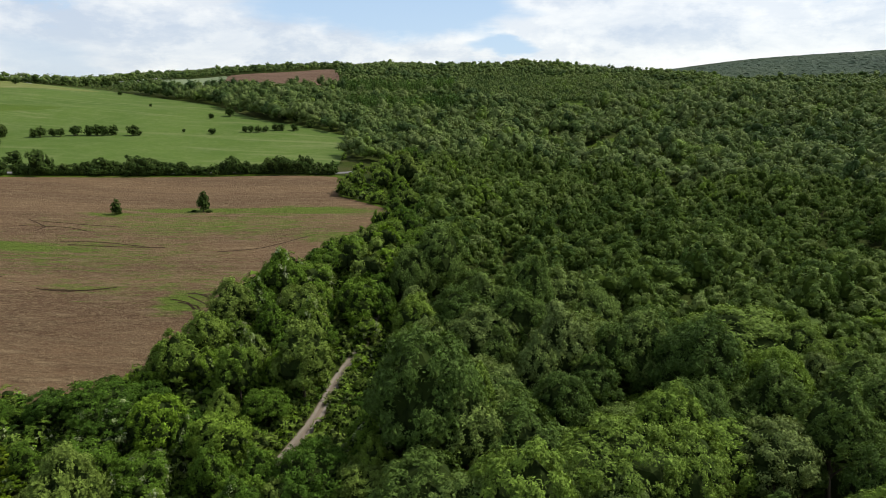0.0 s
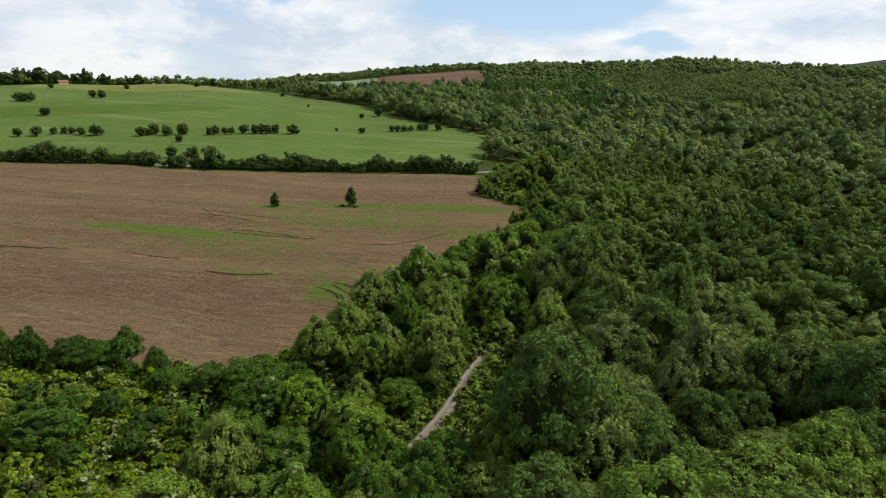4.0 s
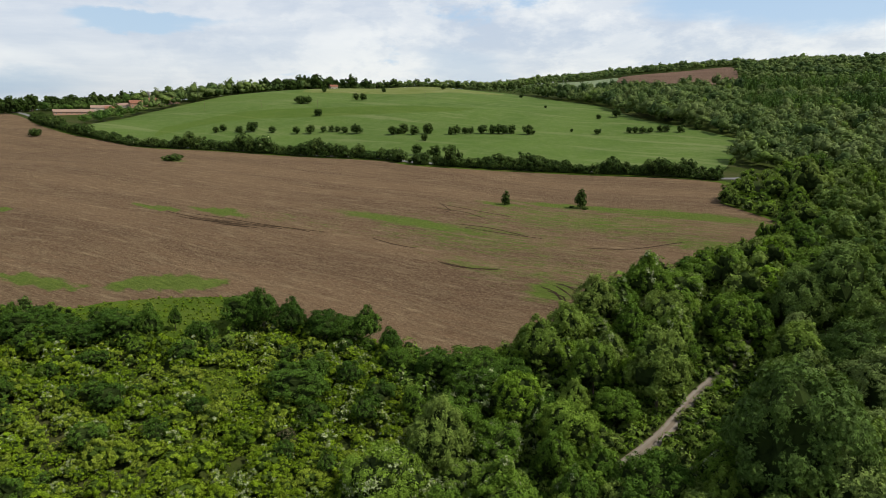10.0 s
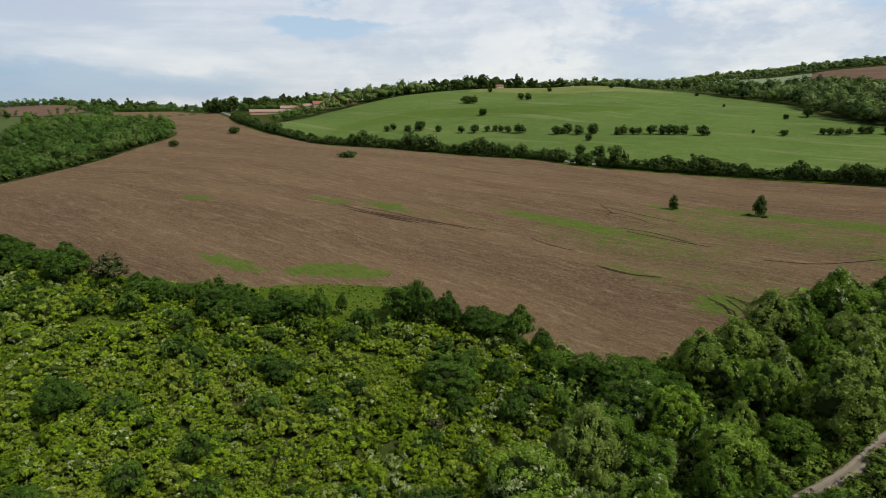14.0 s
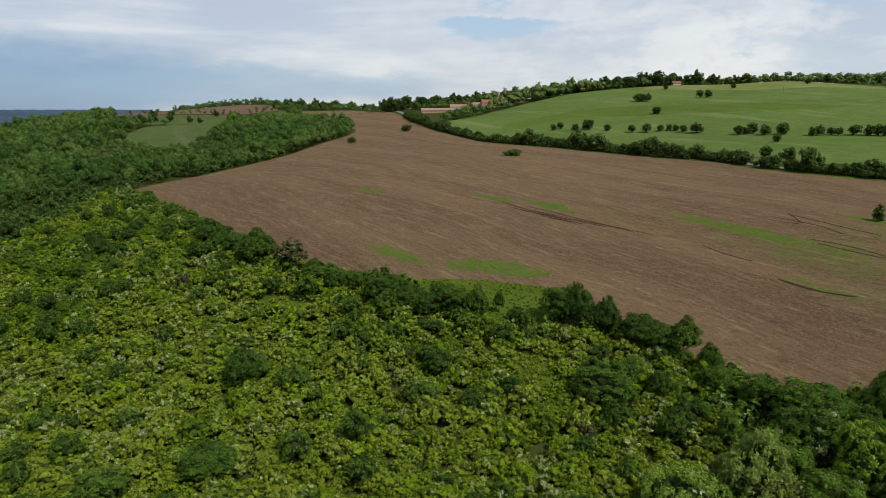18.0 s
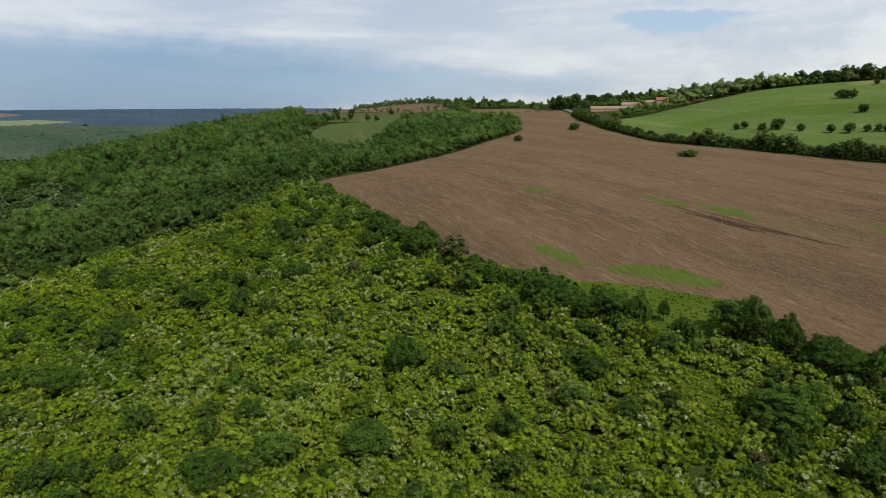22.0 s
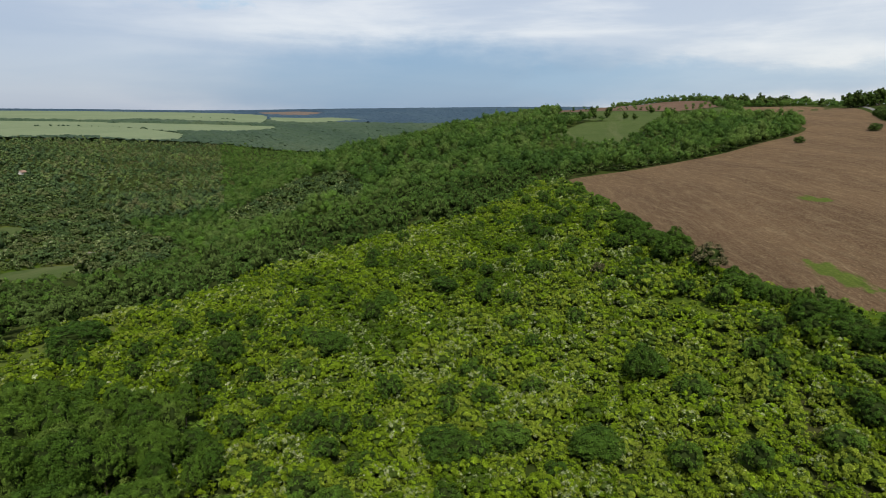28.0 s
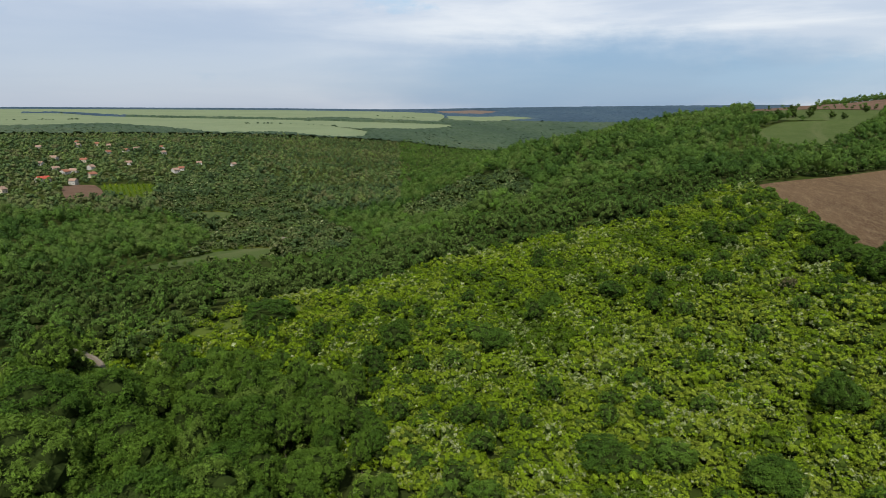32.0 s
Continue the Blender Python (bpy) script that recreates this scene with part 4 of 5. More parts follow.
def wood_points(rng, d0, d1, big, small):
    """Large trees with smaller ones between them."""
    xs, ys, ss = [], [], []
    for cell, lo, hi in ((big, 0.8, 1.35), (small, 0.5, 0.95)):
        x, y = grid_points(rng, cell, -39, 151, d0, d1)
        xs.append(x), ys.append(y), ss.append(rng.uniform(lo, hi, len(x)))
    x, y, s = np.concatenate(xs), np.concatenate(ys), np.concatenate(ss)
    ok = open_ground(x, y, 2.9) & ~inside(x, y, SHRUB_AREA) & ~inside(x, y, VILLAGE_AREA) & ~inside(x, y, SCRUB_AREA) & ~inside(x, y, YOUNG_WOOD) & ~inside(x, y, PINES_NEAR) & ~inside(x, y, PINES_FAR) & ~inside(x, y, SCRUB_TOP)
    s = s * (1.0 + 0.24 * np.sin(x / 17 + 1.9 * np.sin(y / 23)) * np.sin(y / 21 + 1.4 * np.sin(x / 29)))
    b, r = np.degrees(np.arctan2(-x, y)), np.hypot(x, y)
    ok &= ~((b > 31) & (b < 76) & (r > 1130)) & ~((b > 84) & (b < 104) & (r > 1080))
    return x[ok], y[ok], s[ok]


def far_canopy(rng):
    """Treetops of the woods beyond 1.5 km, as two rough canopies."""
    # the leaf colours used here already hold the distance haze
    for b0, b1, d0, d1, leaf, label in ((-41, 3, 1570, 4720, LEAF_FAR_HAZE, "distant woods on the far hill, coloured blue-green for haze"), (86, 153, 1570, 2900, LEAF_FAR_HAZE, "distant woods between fields beyond the valley"),
                                          (86, 153, 2880, 4720, LEAF_BLUE_HAZE, "far wooded hills at the horizon, coloured blue for haze")):
        bs = np.arange(b0, b1, 0.19)
        ds = np.geomspace(d0, d1, int(170 * math.log(d1 / d0)))
        bb, dd = np.meshgrid(np.radians(bs), ds, indexing="ij")
        x, y = (-dd * np.sin(bb)).ravel(), (dd * np.cos(bb)).ravel()
        x, y = x + rng.normal(0, 2.5, len(x)), y + rng.normal(0, 4.0, len(x))
        wood = np.ones(len(x), bool)
        for outline in CLEAR:
            wood &= ~inside(x, y, outline)
        z = land(x, y) + np.where(wood, rng.uniform(5.0, 9.5, len(x)), -2.0)
        n, m = len(bs), len(ds)
        i, j = np.meshgrid(np.arange(n - 1), np.arange(m - 1), indexing="ij")
        a = (i * m + j).ravel()
        t = np.concatenate([np.stack([a, a + 1, a + m + 1], 1), np.stack([a, a + m + 1, a + m], 1)])[:, ::-1]
        t = t[wood[t].any(1)]
        patchy = np.sin(x / 140 + 2 * np.sin(y / 190)) * np.sin(y / 160 + 1.7 * np.sin(x / 230))
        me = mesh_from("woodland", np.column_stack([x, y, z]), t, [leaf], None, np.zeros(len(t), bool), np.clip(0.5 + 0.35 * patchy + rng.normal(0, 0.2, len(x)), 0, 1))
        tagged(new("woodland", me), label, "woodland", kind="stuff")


def plant_all():
    rng = np.random.default_rng(7)
    forms = ((1.0, 1.0, 0.0), (0.9, 1.15, 0.25), (1.1, 0.95, 0.0), (0.85, 1.2, 0.35), (1.0, 1.1, 0.2), (1.15, 0.9, 0.0), (0.9, 1.15, 0.25), (0.95, 1.0, 0.1))
    tall = [crown(rng, 12.4 * w, 11.0 * h, 2.6, 24, 9000, 0.42, 0, p, 8) for w, h, p in forms]
    near_wood = [crown(rng, 12.4 * w, 11.0 * h, 2.6, 13, 1900, 0.74, 0, p, 9) for w, h, p in forms[:6]]
    low = [crown(rng, 8.8 * w, 8.0 * h, 0.8, 22, 6400, 0.37, b, p, 8) for b, (w, h, p) in zip((0, 0, 0, 0.10, 0, 0.35, 0), forms)]
    near_belt = [crown(rng, 8.0, 7.4, 0.6, 10, 1200, 0.58, b, 0, 8) for b in (0, 0, 0, 0.1, 0, 0.3)]
    mid_wood = [crown(rng, 11.4 * w, 10.4 * h, 1.0, 6, 800, 0.78, 0, p * 0.6, 9, 0.74, 2, 0.25) for w, h, p in forms]
    far_wood = [crown(rng, 10.6 * w, 8.6 * h, 1.6, 3, 120, 1.25, 0, p * 0.5, 0, 0.93, 0, 0.14) for w, h, p in forms]
    dim_wood = [crown(rng, 11.0, 8.4, 1.0, 2, 34, 2.0, 0, 0, 0, 0.95, 0, 0.14) for _ in range(6)]
    bush = [crown(rng, 5.0, 3.6, -0.2, 15, 3000, 0.27, b, 0, 6, 0.66, 2, 0.34) for b in (0.0, 0.1, 0.0, 0.0, 0.25, 0.0, 0.6)]
    near_shrub = [crown(rng, 5.0, 3.6, -0.2, 10, 780, 0.42, b, 0, 5, 0.66, 2, 0.34) for b in (0.0, 0.1, 0.0, 0.0, 0.22, 0.0, 0.6, 0.0)]
    mid_shrub = [crown(rng, 5.2, 3.7, -0.2, 7, 250, 0.60, b, 0, 4, 0.66, 2, 0.34) for b in (0.0, 0.0, 0.1, 0.0, 0.4, 0.0, 0.0)]
    tuft = [crown(rng, 5.2, 3.7, -0.2, 4, 60, 1.0, b, 0, 0, 0.7, 2, 0.34) for b in (0.0, 0.0, 0.15)]
    tree_kinds = thing_kinds("woodland_tree", tall, [LEAF_WOOD, BLOSSOM, DEEP_GAP_SHADE], rng, 9.0, 0.24, "tall broadleaf tree in fresh green leaf among dense woods", "tree", "trees of the near wood")
    belt_kinds = thing_kinds("belt_tree", low, [LEAF_BELT, BLOSSOM, DEEP_GAP_SHADE], rng, 6.0, 0.17, "bushy dark green tree in the belt beside the track", "tree", "trees of the field belt")
    slope_kinds = thing_kinds("slope_tree", tall[:4], [LEAF_SLOPE, BLOSSOM, DEEP_GAP_SHADE], rng, 9.0, 0.24, "vivid green broadleaf tree in the wood below the scrub", "tree", "trees below the slope")
    bush_kinds = thing_kinds("hawthorn_shrub", bush, [LEAF_SHRUB, BLOSSOM, SOFT_GAP_SHADE], rng, 2.2, 0.07, "light green hawthorn shrub on a scrubby slope", "shrub", "shrubs on the slope")

    # near woods and field belt
    x, y, s = wood_points(rng, 74, 185, 12.0, 9.6)
    b = np.degrees(np.arctan2(-x, y))
    belt = (b > 3) & (b < 70)
    edge = away(x, y, FIELD)
    s = np.where(belt, np.minimum(s * 1.22, np.clip(0.45 + edge / 26, 0.45, 1.6)), s * rng.uniform(0.82, 1.42, len(s)))
    s = np.where(away(x, y, MARKED) < 5.5, 0, s)
    gap = away(x, y, RUN_TRACK)
    # keep the track open to view: low plants on its near side
    r = np.hypot(x, y)
    run = np.interp(r, (109, 115, 128, 143, 153), (17.9, 15.7, 12.3, 10.1, 8.5))
    by = (r < 160) & (r > 108) & (b > 3) & (b < 20) & (gap < 14)
    s = np.where(by & (b < run), np.minimum(s, 0.068 * gap - 0.10), np.where(by, np.minimum(s, 0.6 + 0.11 * (gap - 2)), s))
    run = np.interp(r, (114, 135, 165, 190, 219), (133, 138, 142.2, 143.6, 145.4))
    by = (b > 137) & (gap < 13) & (r > 158) & (r < 226)
    s = np.where(by, np.minimum(s, 0.05 * gap - 0.08), s)
    rim = away(x, y, line((137, 215), (136, 188), (130, 168), (123, 158), (120, 130), (118, 100), step=6.0))
    s = np.where(b > 112, np.minimum(s, 0.42 + rim / 45), s)
    keep = s > 0.2
    x, y, s, b, belt = x[keep], y[keep], s[keep], b[keep], belt[keep]
    slope = b > 70
    wood = ~belt & ~slope
    spots, rx, ry, rs = nearest(x[slope], y[slope], s[slope], 110)
    stand(slope_kinds, spots, rng)
    scatter("woodland", near_wood, rx, ry, rs, rng, [LEAF_SLOPE, BLOSSOM, DEEP_GAP_SHADE], "green broadleaf wood below the scrub slope", "woodland")
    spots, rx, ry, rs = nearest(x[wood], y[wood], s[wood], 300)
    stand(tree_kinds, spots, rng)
    scatter("woodland", near_wood, rx, ry, rs, rng, [LEAF_WOOD, BLOSSOM, DEEP_GAP_SHADE], "dense broadleaf wood in fresh leaf", "woodland")
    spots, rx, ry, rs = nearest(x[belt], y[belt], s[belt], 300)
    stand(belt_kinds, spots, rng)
    scatter("tree_belt", near_belt, rx, ry, rs, rng, [LEAF_BELT, BLOSSOM, DEEP_GAP_SHADE], "dark green tree belt along the field edge", "woodland")
    young_kinds = thing_kinds("young_tree", low[:3], [LEAF_YOUNG, BLOSSOM, DEEP_GAP_SHADE], rng, 6.0, 0.15, "dark green young tree standing above hawthorn scrub", "tree", "trees in the scrub")
    for i, marks in enumerate(LOW_MARKS):
        stand_marked(young_kinds if i in (0, 1, 3, 4) else belt_kinds, marks, 8.6, 8.6, rng)
    for kind in young_kinds:
        x, y = polar(66.0 + 2.2 * young_kinds.index(kind), 172 + 4 * young_kinds.index(kind))
        kind.matrix_basis = pose(x, y, float(land(x, y)), 0, 0, 40) @ Matrix.Diagonal((0.7, 0.7, 0.8, 1))
    stand_marked(tree_kinds, TALL_MARKS, 13.8, 12.0, rng)
    # woods farther off
    for d0, d1, big, small, kinds in ((185, 430, 10.4, 14.0, mid_wood), (430, 900, 10.8, 15.0, far_wood), (900, 1600, 13.0, 20.0, dim_wood)):
        x, y, s = wood_points(rng, d0, d1, big, small)
        b = np.degrees(np.arctan2(-x, y))
        b = np.where(b < -100, b + 360, b)
        if d0 < 300:
            edge = away(x, y, FIELD)
            s = np.where((b > 3) & (b < 92), np.minimum(s, np.clip(0.5 + edge / 30, 0.5, 1.4)), s)
        s = np.where((b > 120) & (b < 143) & (np.hypot(x, y) > 370) & (np.hypot(x, y) < 480), np.minimum(s, 0.5), s)
        r = np.hypot(x, y)
        s = np.where((b > 8.5) & (b < 30) & (r > 900) & (r < 1085), np.minimum(s, 0.42), s)
        s = np.where((b > 79) & (b < 90.5) & (r > 500) & (r < 640), np.minimum(s, 0.66), s)
        vale = (b > 118) & (np.hypot(x, y) > 700)
        ridge = (b > 58) & ~vale
        s = np.where(vale, s * 0.85, s)
        s = np.where(b > 58, s * (0.74 if d0 < 300 else 0.78), s) * (1.2 if 400 < d0 < 800 else 1.0)
        hill = (b <= 58) & ~((b > 2) & (d0 < 300))
        rim = (b > 2) & (b <= 58) & (d0 < 300)
        scatter("woodland", kinds, x[hill], y[hill], s[hill], rng, [LEAF_WOOD if d0 < 300 else LEAF_HILL, BLOSSOM, SOFT_GAP_SHADE], "dense broadleaf woods covering the hillside", "woodland")
        scatter("woodland", kinds, x[rim], y[rim], s[rim], rng, [LEAF_BELT, BLOSSOM, DEEP_GAP_SHADE], "dark green trees along the end of the field", "woodland")
        scatter("woodland", kinds, x[ridge], y[ridge], s[ridge], rng, [LEAF_RIDGE, BLOSSOM, DEEP_GAP_SHADE], "dense dark green woods on the ridge and valley slopes", "woodland")
        scatter("woodland", kinds, x[vale], y[vale], s[vale], rng, [LEAF_VALLEY_HAZE, BLOSSOM, DEEP_GAP_SHADE], "mixed woods in the valley, coloured paler for haze", "woodland")
    far_canopy(rng)
    # dark plantation strips and a young plantation on the hillside
    spire = [crown(rng, 6.4, 14.0, 0.5, 6, 110, 1.3, 0, 0.5, 0, 0.86, 0) for _ in range(4)]
    sapling = [crown(rng, 5.4, 5.4, 0.3, 4, 34, 1.3, 0, 0.2, 0, 0.88, 0) for _ in range(4)]
    x, y = grid_points(rng, 6.0, -4, 12, 600, 950, 0.3)
    ok = inside(x, y, PINES_NEAR) | inside(x, y, PINES_FAR)
    scatter("plantation", spire, x[ok], y[ok], rng.uniform(1.0, 1.4, ok.sum()), rng, [LEAF_RIDGE, BLOSSOM, DEEP_GAP_SHADE], "dark strip of tall narrow plantation trees", "woodland")
    x, y = grid_points(rng, 5.8, -18, 2, 660, 1040, 0.25)
    ok = inside(x, y, YOUNG_WOOD) & ~inside(x, y, GLADE_2)
    scatter("plantation", sapling, x[ok], y[ok], rng.uniform(0.8, 1.45, ok.sum()), rng, [LEAF_HILL, BLOSSOM, DEEP_GAP_SHADE], "evenly spaced young trees on a grassy hillside", "woodland")
    x, y = grid_points(rng, 6.0, 104, 120, 440, 690, 0.5)
    ok = inside(x, y, SCRUB_TOP)
    scatter("shrubs", mid_shrub, x[ok], y[ok], np.clip(rng.lognormal(0.2, 0.45, ok.sum()), 0.5, 2.4), rng, [LEAF_VALLEY_HAZE, BLOSSOM, DEEP_GAP_SHADE], "light green scrub on an open hillside", "shrubs")
    # shrubs on the slope, with darker young trees among them
    x, y = grid_points(rng, 2.75, 36, 142, 88, 150, 0.55)
    ok = open_ground(x, y, 2.4) & inside(x, y, SHRUB_AREA)
    x, y = x[ok], y[ok]
    spots, rx, ry, rs = nearest(x, y, np.clip(rng.lognormal(-0.28, 0.32, len(x)), 0.4, 1.5), 300)
    stand(bush_kinds, spots, rng)
    scatter("shrubs", near_shrub, rx, ry, rs, rng, [LEAF_SHRUB, BLOSSOM, SOFT_GAP_SHADE], "light green hawthorn scrub partly in white blossom", "shrubs")
    x, y = grid_points(rng, 3.0, 36, 142, 150, 420, 0.55)
    ok = open_ground(x, y, 2.4) & inside(x, y, SHRUB_AREA)
    x, y = x[ok], y[ok]
    scatter("shrubs", mid_shrub, x, y, np.clip(rng.lognormal(-0.24, 0.32, len(x)), 0.4, 1.5), rng, [LEAF_SHRUB, BLOSSOM, SOFT_GAP_SHADE], "light green hawthorn scrub partly in white blossom", "shrubs")
    x, y = grid_points(rng, 7.0, -180, 260, 34, 92, 0.55)
    ok = open_ground(x, y, 2.6)
    scatter("shrubs", tuft, x[ok], y[ok], rng.uniform(0.9, 1.8, ok.sum()), rng, [LEAF_SHRUB, BLOSSOM, SOFT_GAP_SHADE], "green scrub below the hovering viewpoint", "shrubs")
    x, y = grid_points(rng, 4.4, -180, 260, 4, 34, 0.5)
    ok = open_ground(x, y, 2.6)
    scatter("shrubs", bush, x[ok], y[ok], rng.uniform(0.6, 1.1, ok.sum()), rng, [LEAF_SHRUB, BLOSSOM, SOFT_GAP_SHADE], "hawthorn scrub right below the hovering viewpoint", "shrubs")
    # scrub that closes the wood's edge along the far side of the field
    path = line((84.6, 292), (88.9, 410), (82.5, 447), (78.4, 487), (75.5, 521), (71.8, 602), (70.4, 667), step=2.4)
    path = path + rng.normal(0, 2.0, path.shape)
    scatter("thicket", mid_shrub, path[:, 0], path[:, 1], rng.uniform(0.5, 1.6, len(path)), rng, [LEAF_RIDGE, BLOSSOM, DEEP_GAP_SHADE], "dark shrubs along the edge of the ridge woods", "thicket")
    path = line((91, 396), (93, 362), (96, 327), (104, 300), (113, 280), (122, 258), (127, 268), (133, 256), step=2.2)
    path = path + rng.normal(0, 2.4, path.shape)
    scatter("thicket", mid_shrub, path[:, 0], path[:, 1], rng.uniform(0.6, 1.9, len(path)), rng, [LEAF_RIDGE, BLOSSOM, DEEP_GAP_SHADE], "dark shrubs between the scrub slope and the woods", "thicket")
    x, y = grid_points(rng, 2.6, 14, 62, 90, 150, 0.55)
    ok = open_ground(x, y, 3.4) & ~inside(x, y, SHRUB_AREA)
    scatter("undergrowth", tuft, x[ok], y[ok], rng.uniform(0.35, 0.8, ok.sum()), rng, [LEAF_BELT, BLOSSOM, DEEP_GAP_SHADE], "dense green undergrowth beneath the tree belt", "undergrowth")
    # undergrowth between the trees of the belt
    x, y = grid_points(rng, 4.0, 1, 24, 186, 330, 0.55)
    ok = open_ground(x, y, 3.2)
    scatter("undergrowth", tuft, x[ok], y[ok], rng.uniform(0.8, 1.6, ok.sum()), rng, [LEAF_BELT, BLOSSOM, DEEP_GAP_SHADE], "dense undergrowth at the end of the field", "undergrowth")
    x, y = grid_points(rng, 3.4, 2, 62, 88, 190, 0.55)
    ok = open_ground(x, y, 3.2) & ~inside(x, y, SHRUB_AREA)
    scatter("undergrowth", tuft, x[ok], y[ok], rng.uniform(0.55, 1.1, ok.sum()), rng, [LEAF_BELT, BLOSSOM, DEEP_GAP_SHADE], "dense green undergrowth beneath the tree belt", "undergrowth")
    x, y = grid_points(rng, 4.6, 118, 150, 88, 240, 0.55)
    ok = open_ground(x, y, 2.3) & ~inside(x, y, SHRUB_AREA)
    scatter("undergrowth", tuft, x[ok], y[ok], rng.uniform(0.55, 1.1, ok.sum()), rng, [LEAF_BELT, BLOSSOM, DEEP_GAP_SHADE], "dense green undergrowth beneath the slope trees", "undergrowth")
    # clusters of shrubs in full flower
    x, y = grid_points(rng, 3.6, 40, 142, 84, 400, 0.6)
    drift = np.sin(x / 9 + 2 * np.sin(y / 14)) * np.sin(y / 10 + 1.8 * np.sin(x / 17)) + 0.4 * np.sin(x / 37 + y / 29)
    ok = open_ground(x, y, 3.0) & inside(x, y, SHRUB_AREA) & (drift > 0.40) & (rng.random(len(x)) < 0.6)
    flowering = [crown(rng, 4.2, 3.9, -0.2, 6, 460, 0.42, b, 0, 7, 0.68) for b in (0.7, 0.5, 0.85)]
    scatter("flowering_shrubs", flowering, x[ok], y[ok], rng.uniform(0.6, 1.15, ok.sum()), rng, [LEAF_SHRUB, BLOSSOM, SOFT_GAP_SHADE], "hawthorn shrubs covered in cream-white blossom", "shrubs")
    x, y = grid_points(rng, 3.2, 40, 142, 88, 200, 0.6)
    ok = open_ground(x, y, 2.6) & inside(x, y, SHRUB_AREA)
    scatter("shrubs", [crown(rng, 5.2, 3.4, -0.2, 3, 70, 0.9, 0, 0, 0, 0.74) for _ in range(3)], x[ok], y[ok], rng.uniform(0.28, 0.5, ok.sum()), rng, [LEAF_SHRUB, BLOSSOM, SOFT_GAP_SHADE], "knee-high green growth between the hawthorns", "shrubs")
    x, y = grid_points(rng, 8.5, 40, 142, 84, 400, 0.6)
    clump = np.sin(x / 16 + 2 * np.sin(y / 21)) * np.sin(y / 18 + 1.8 * np.sin(x / 25))
    edge = away(x, y, FIELD)
    rim = away(x, y, line((137, 215), (136, 188), (130, 168), (123, 158), (120, 130), (118, 100), (108, 60), step=6.0))
    ok = open_ground(x, y, 3.0) & inside(x, y, SHRUB_AREA) & (rng.random(len(x)) < np.clip(0.25 + 0.3 * clump + 0.55 * np.clip(1 - rim / 34, 0, 1) + 0.45 * np.clip(1 - edge / 55, 0, 1) + 0.3 * np.clip((62 - np.degrees(np.arctan2(-x, y))) / 14, 0, 1), 0.06, 0.85))
    x, y = x[ok], y[ok]
    scatter("young_trees", near_belt[:3], x, y, rng.uniform(0.45, 0.95, len(x)), rng, [LEAF_YOUNG, BLOSSOM, DEEP_GAP_SHADE], "young dark green trees among hawthorn scrub", "trees")
    # field edge on the slope: a thicket of small trees
    path = line((22, 158), (26, 149), (30, 143), (34, 143), (38, 149), (42.8, 157), (46.8, 162), (49.5, 163), (52, 156), (57, 154), (62, 166), (65.5, 180), (70.6, 185), (74.3, 197), (77.9, 214), (81, 243), (84, 284), (87.5, 385), step=2.6)
    path = path + rng.normal(0, 2.2, path.shape)
    scatter("thicket", near_belt[:3], path[:, 0], path[:, 1], rng.uniform(0.28, 0.62, len(path)), rng, [LEAF_BELT, BLOSSOM, DEEP_GAP_SHADE], "dark green thicket along the ploughed field", "thicket")
    # shrubs that run out into the wood below the slope
    x, y = grid_points(rng, 5.0, 112, 142, 92, 225, 0.6)
    rim = away(x, y, line((137, 215), (136, 188), (130, 168), (123, 158), (120, 130), (118, 100), step=6.0))
    ok = open_ground(x, y, 3.0) & ~inside(x, y, SHRUB_AREA) & (rim < 22) & (rng.random(len(x)) < 0.6)
    scatter("shrubs", near_shrub, x[ok], y[ok], rng.uniform(0.8, 1.7, ok.sum()), rng, [LEAF_SHRUB, BLOSSOM, SOFT_GAP_SHADE], "light green hawthorn shrubs among the first trees", "shrubs")
    # sparse shrubs in the clearing
    x, y = grid_points(rng, 6.5, 124, 140, 195, 250, 0.6)
    ok = inside(x, y, GLADE)
    scatter("shrubs", mid_shrub, x[ok], y[ok], rng.uniform(0.25, 0.9, ok.sum()), rng, [LEAF_SHRUB, BLOSSOM, SOFT_GAP_SHADE], "small shrubs dotted over a grassy clearing", "shrubs")
    # low growth along the track
    d = np.gradient(RUN_TRACK, axis=0)
    d /= np.linalg.norm(d, axis=1)[:, None]
    side = np.stack([-d[:, 1], d[:, 0]], 1)
    rows = [RUN_TRACK + side * rng.uniform(lo, hi, (len(d), 1)) + rng.normal(0, 0.6, d.shape) for lo, hi in ((-2.4, -1.8), (-3.4, -2.2), (-4.6, -3.2), (1.8, 2.4), (2.2, 3.4), (3.2, 4.6), (-6.2, -4.4), (4.4, 6.2)) for _ in range(2)]
    p = np.concatenate(rows)
    r = np.hypot(p[:, 0], p[:, 1])
    p = p[(r > 84) & (r < 235)]
    scatter("track_verge", tuft, p[:, 0], p[:, 1], rng.uniform(0.16, 0.62, len(p)), rng, [LEAF_BELT, BLOSSOM, DEEP_GAP_SHADE], "low green growth along the gravel track", "undergrowth")
    # tussocks in the grass corner and among the weeds
    x, y = grid_points(rng, 1.5, 48, 72, 155, 230, 0.6)
    ok = inside(x, y, WEDGE)
    scatter("tussocks", tuft, x[ok], y[ok], rng.uniform(0.07, 0.24, ok.sum()), rng, [LEAF_SHRUB, BLOSSOM, SOFT_GAP_SHADE], "tussocks of long green grass", "grass")
    for gap in SCRUB_GAPS:
        lo, hi = gap.min(0), gap.max(0)
        x, y = rng.uniform(lo[0], hi[0], 160), rng.uniform(lo[1], hi[1], 160)
        ok = inside(x, y, gap)
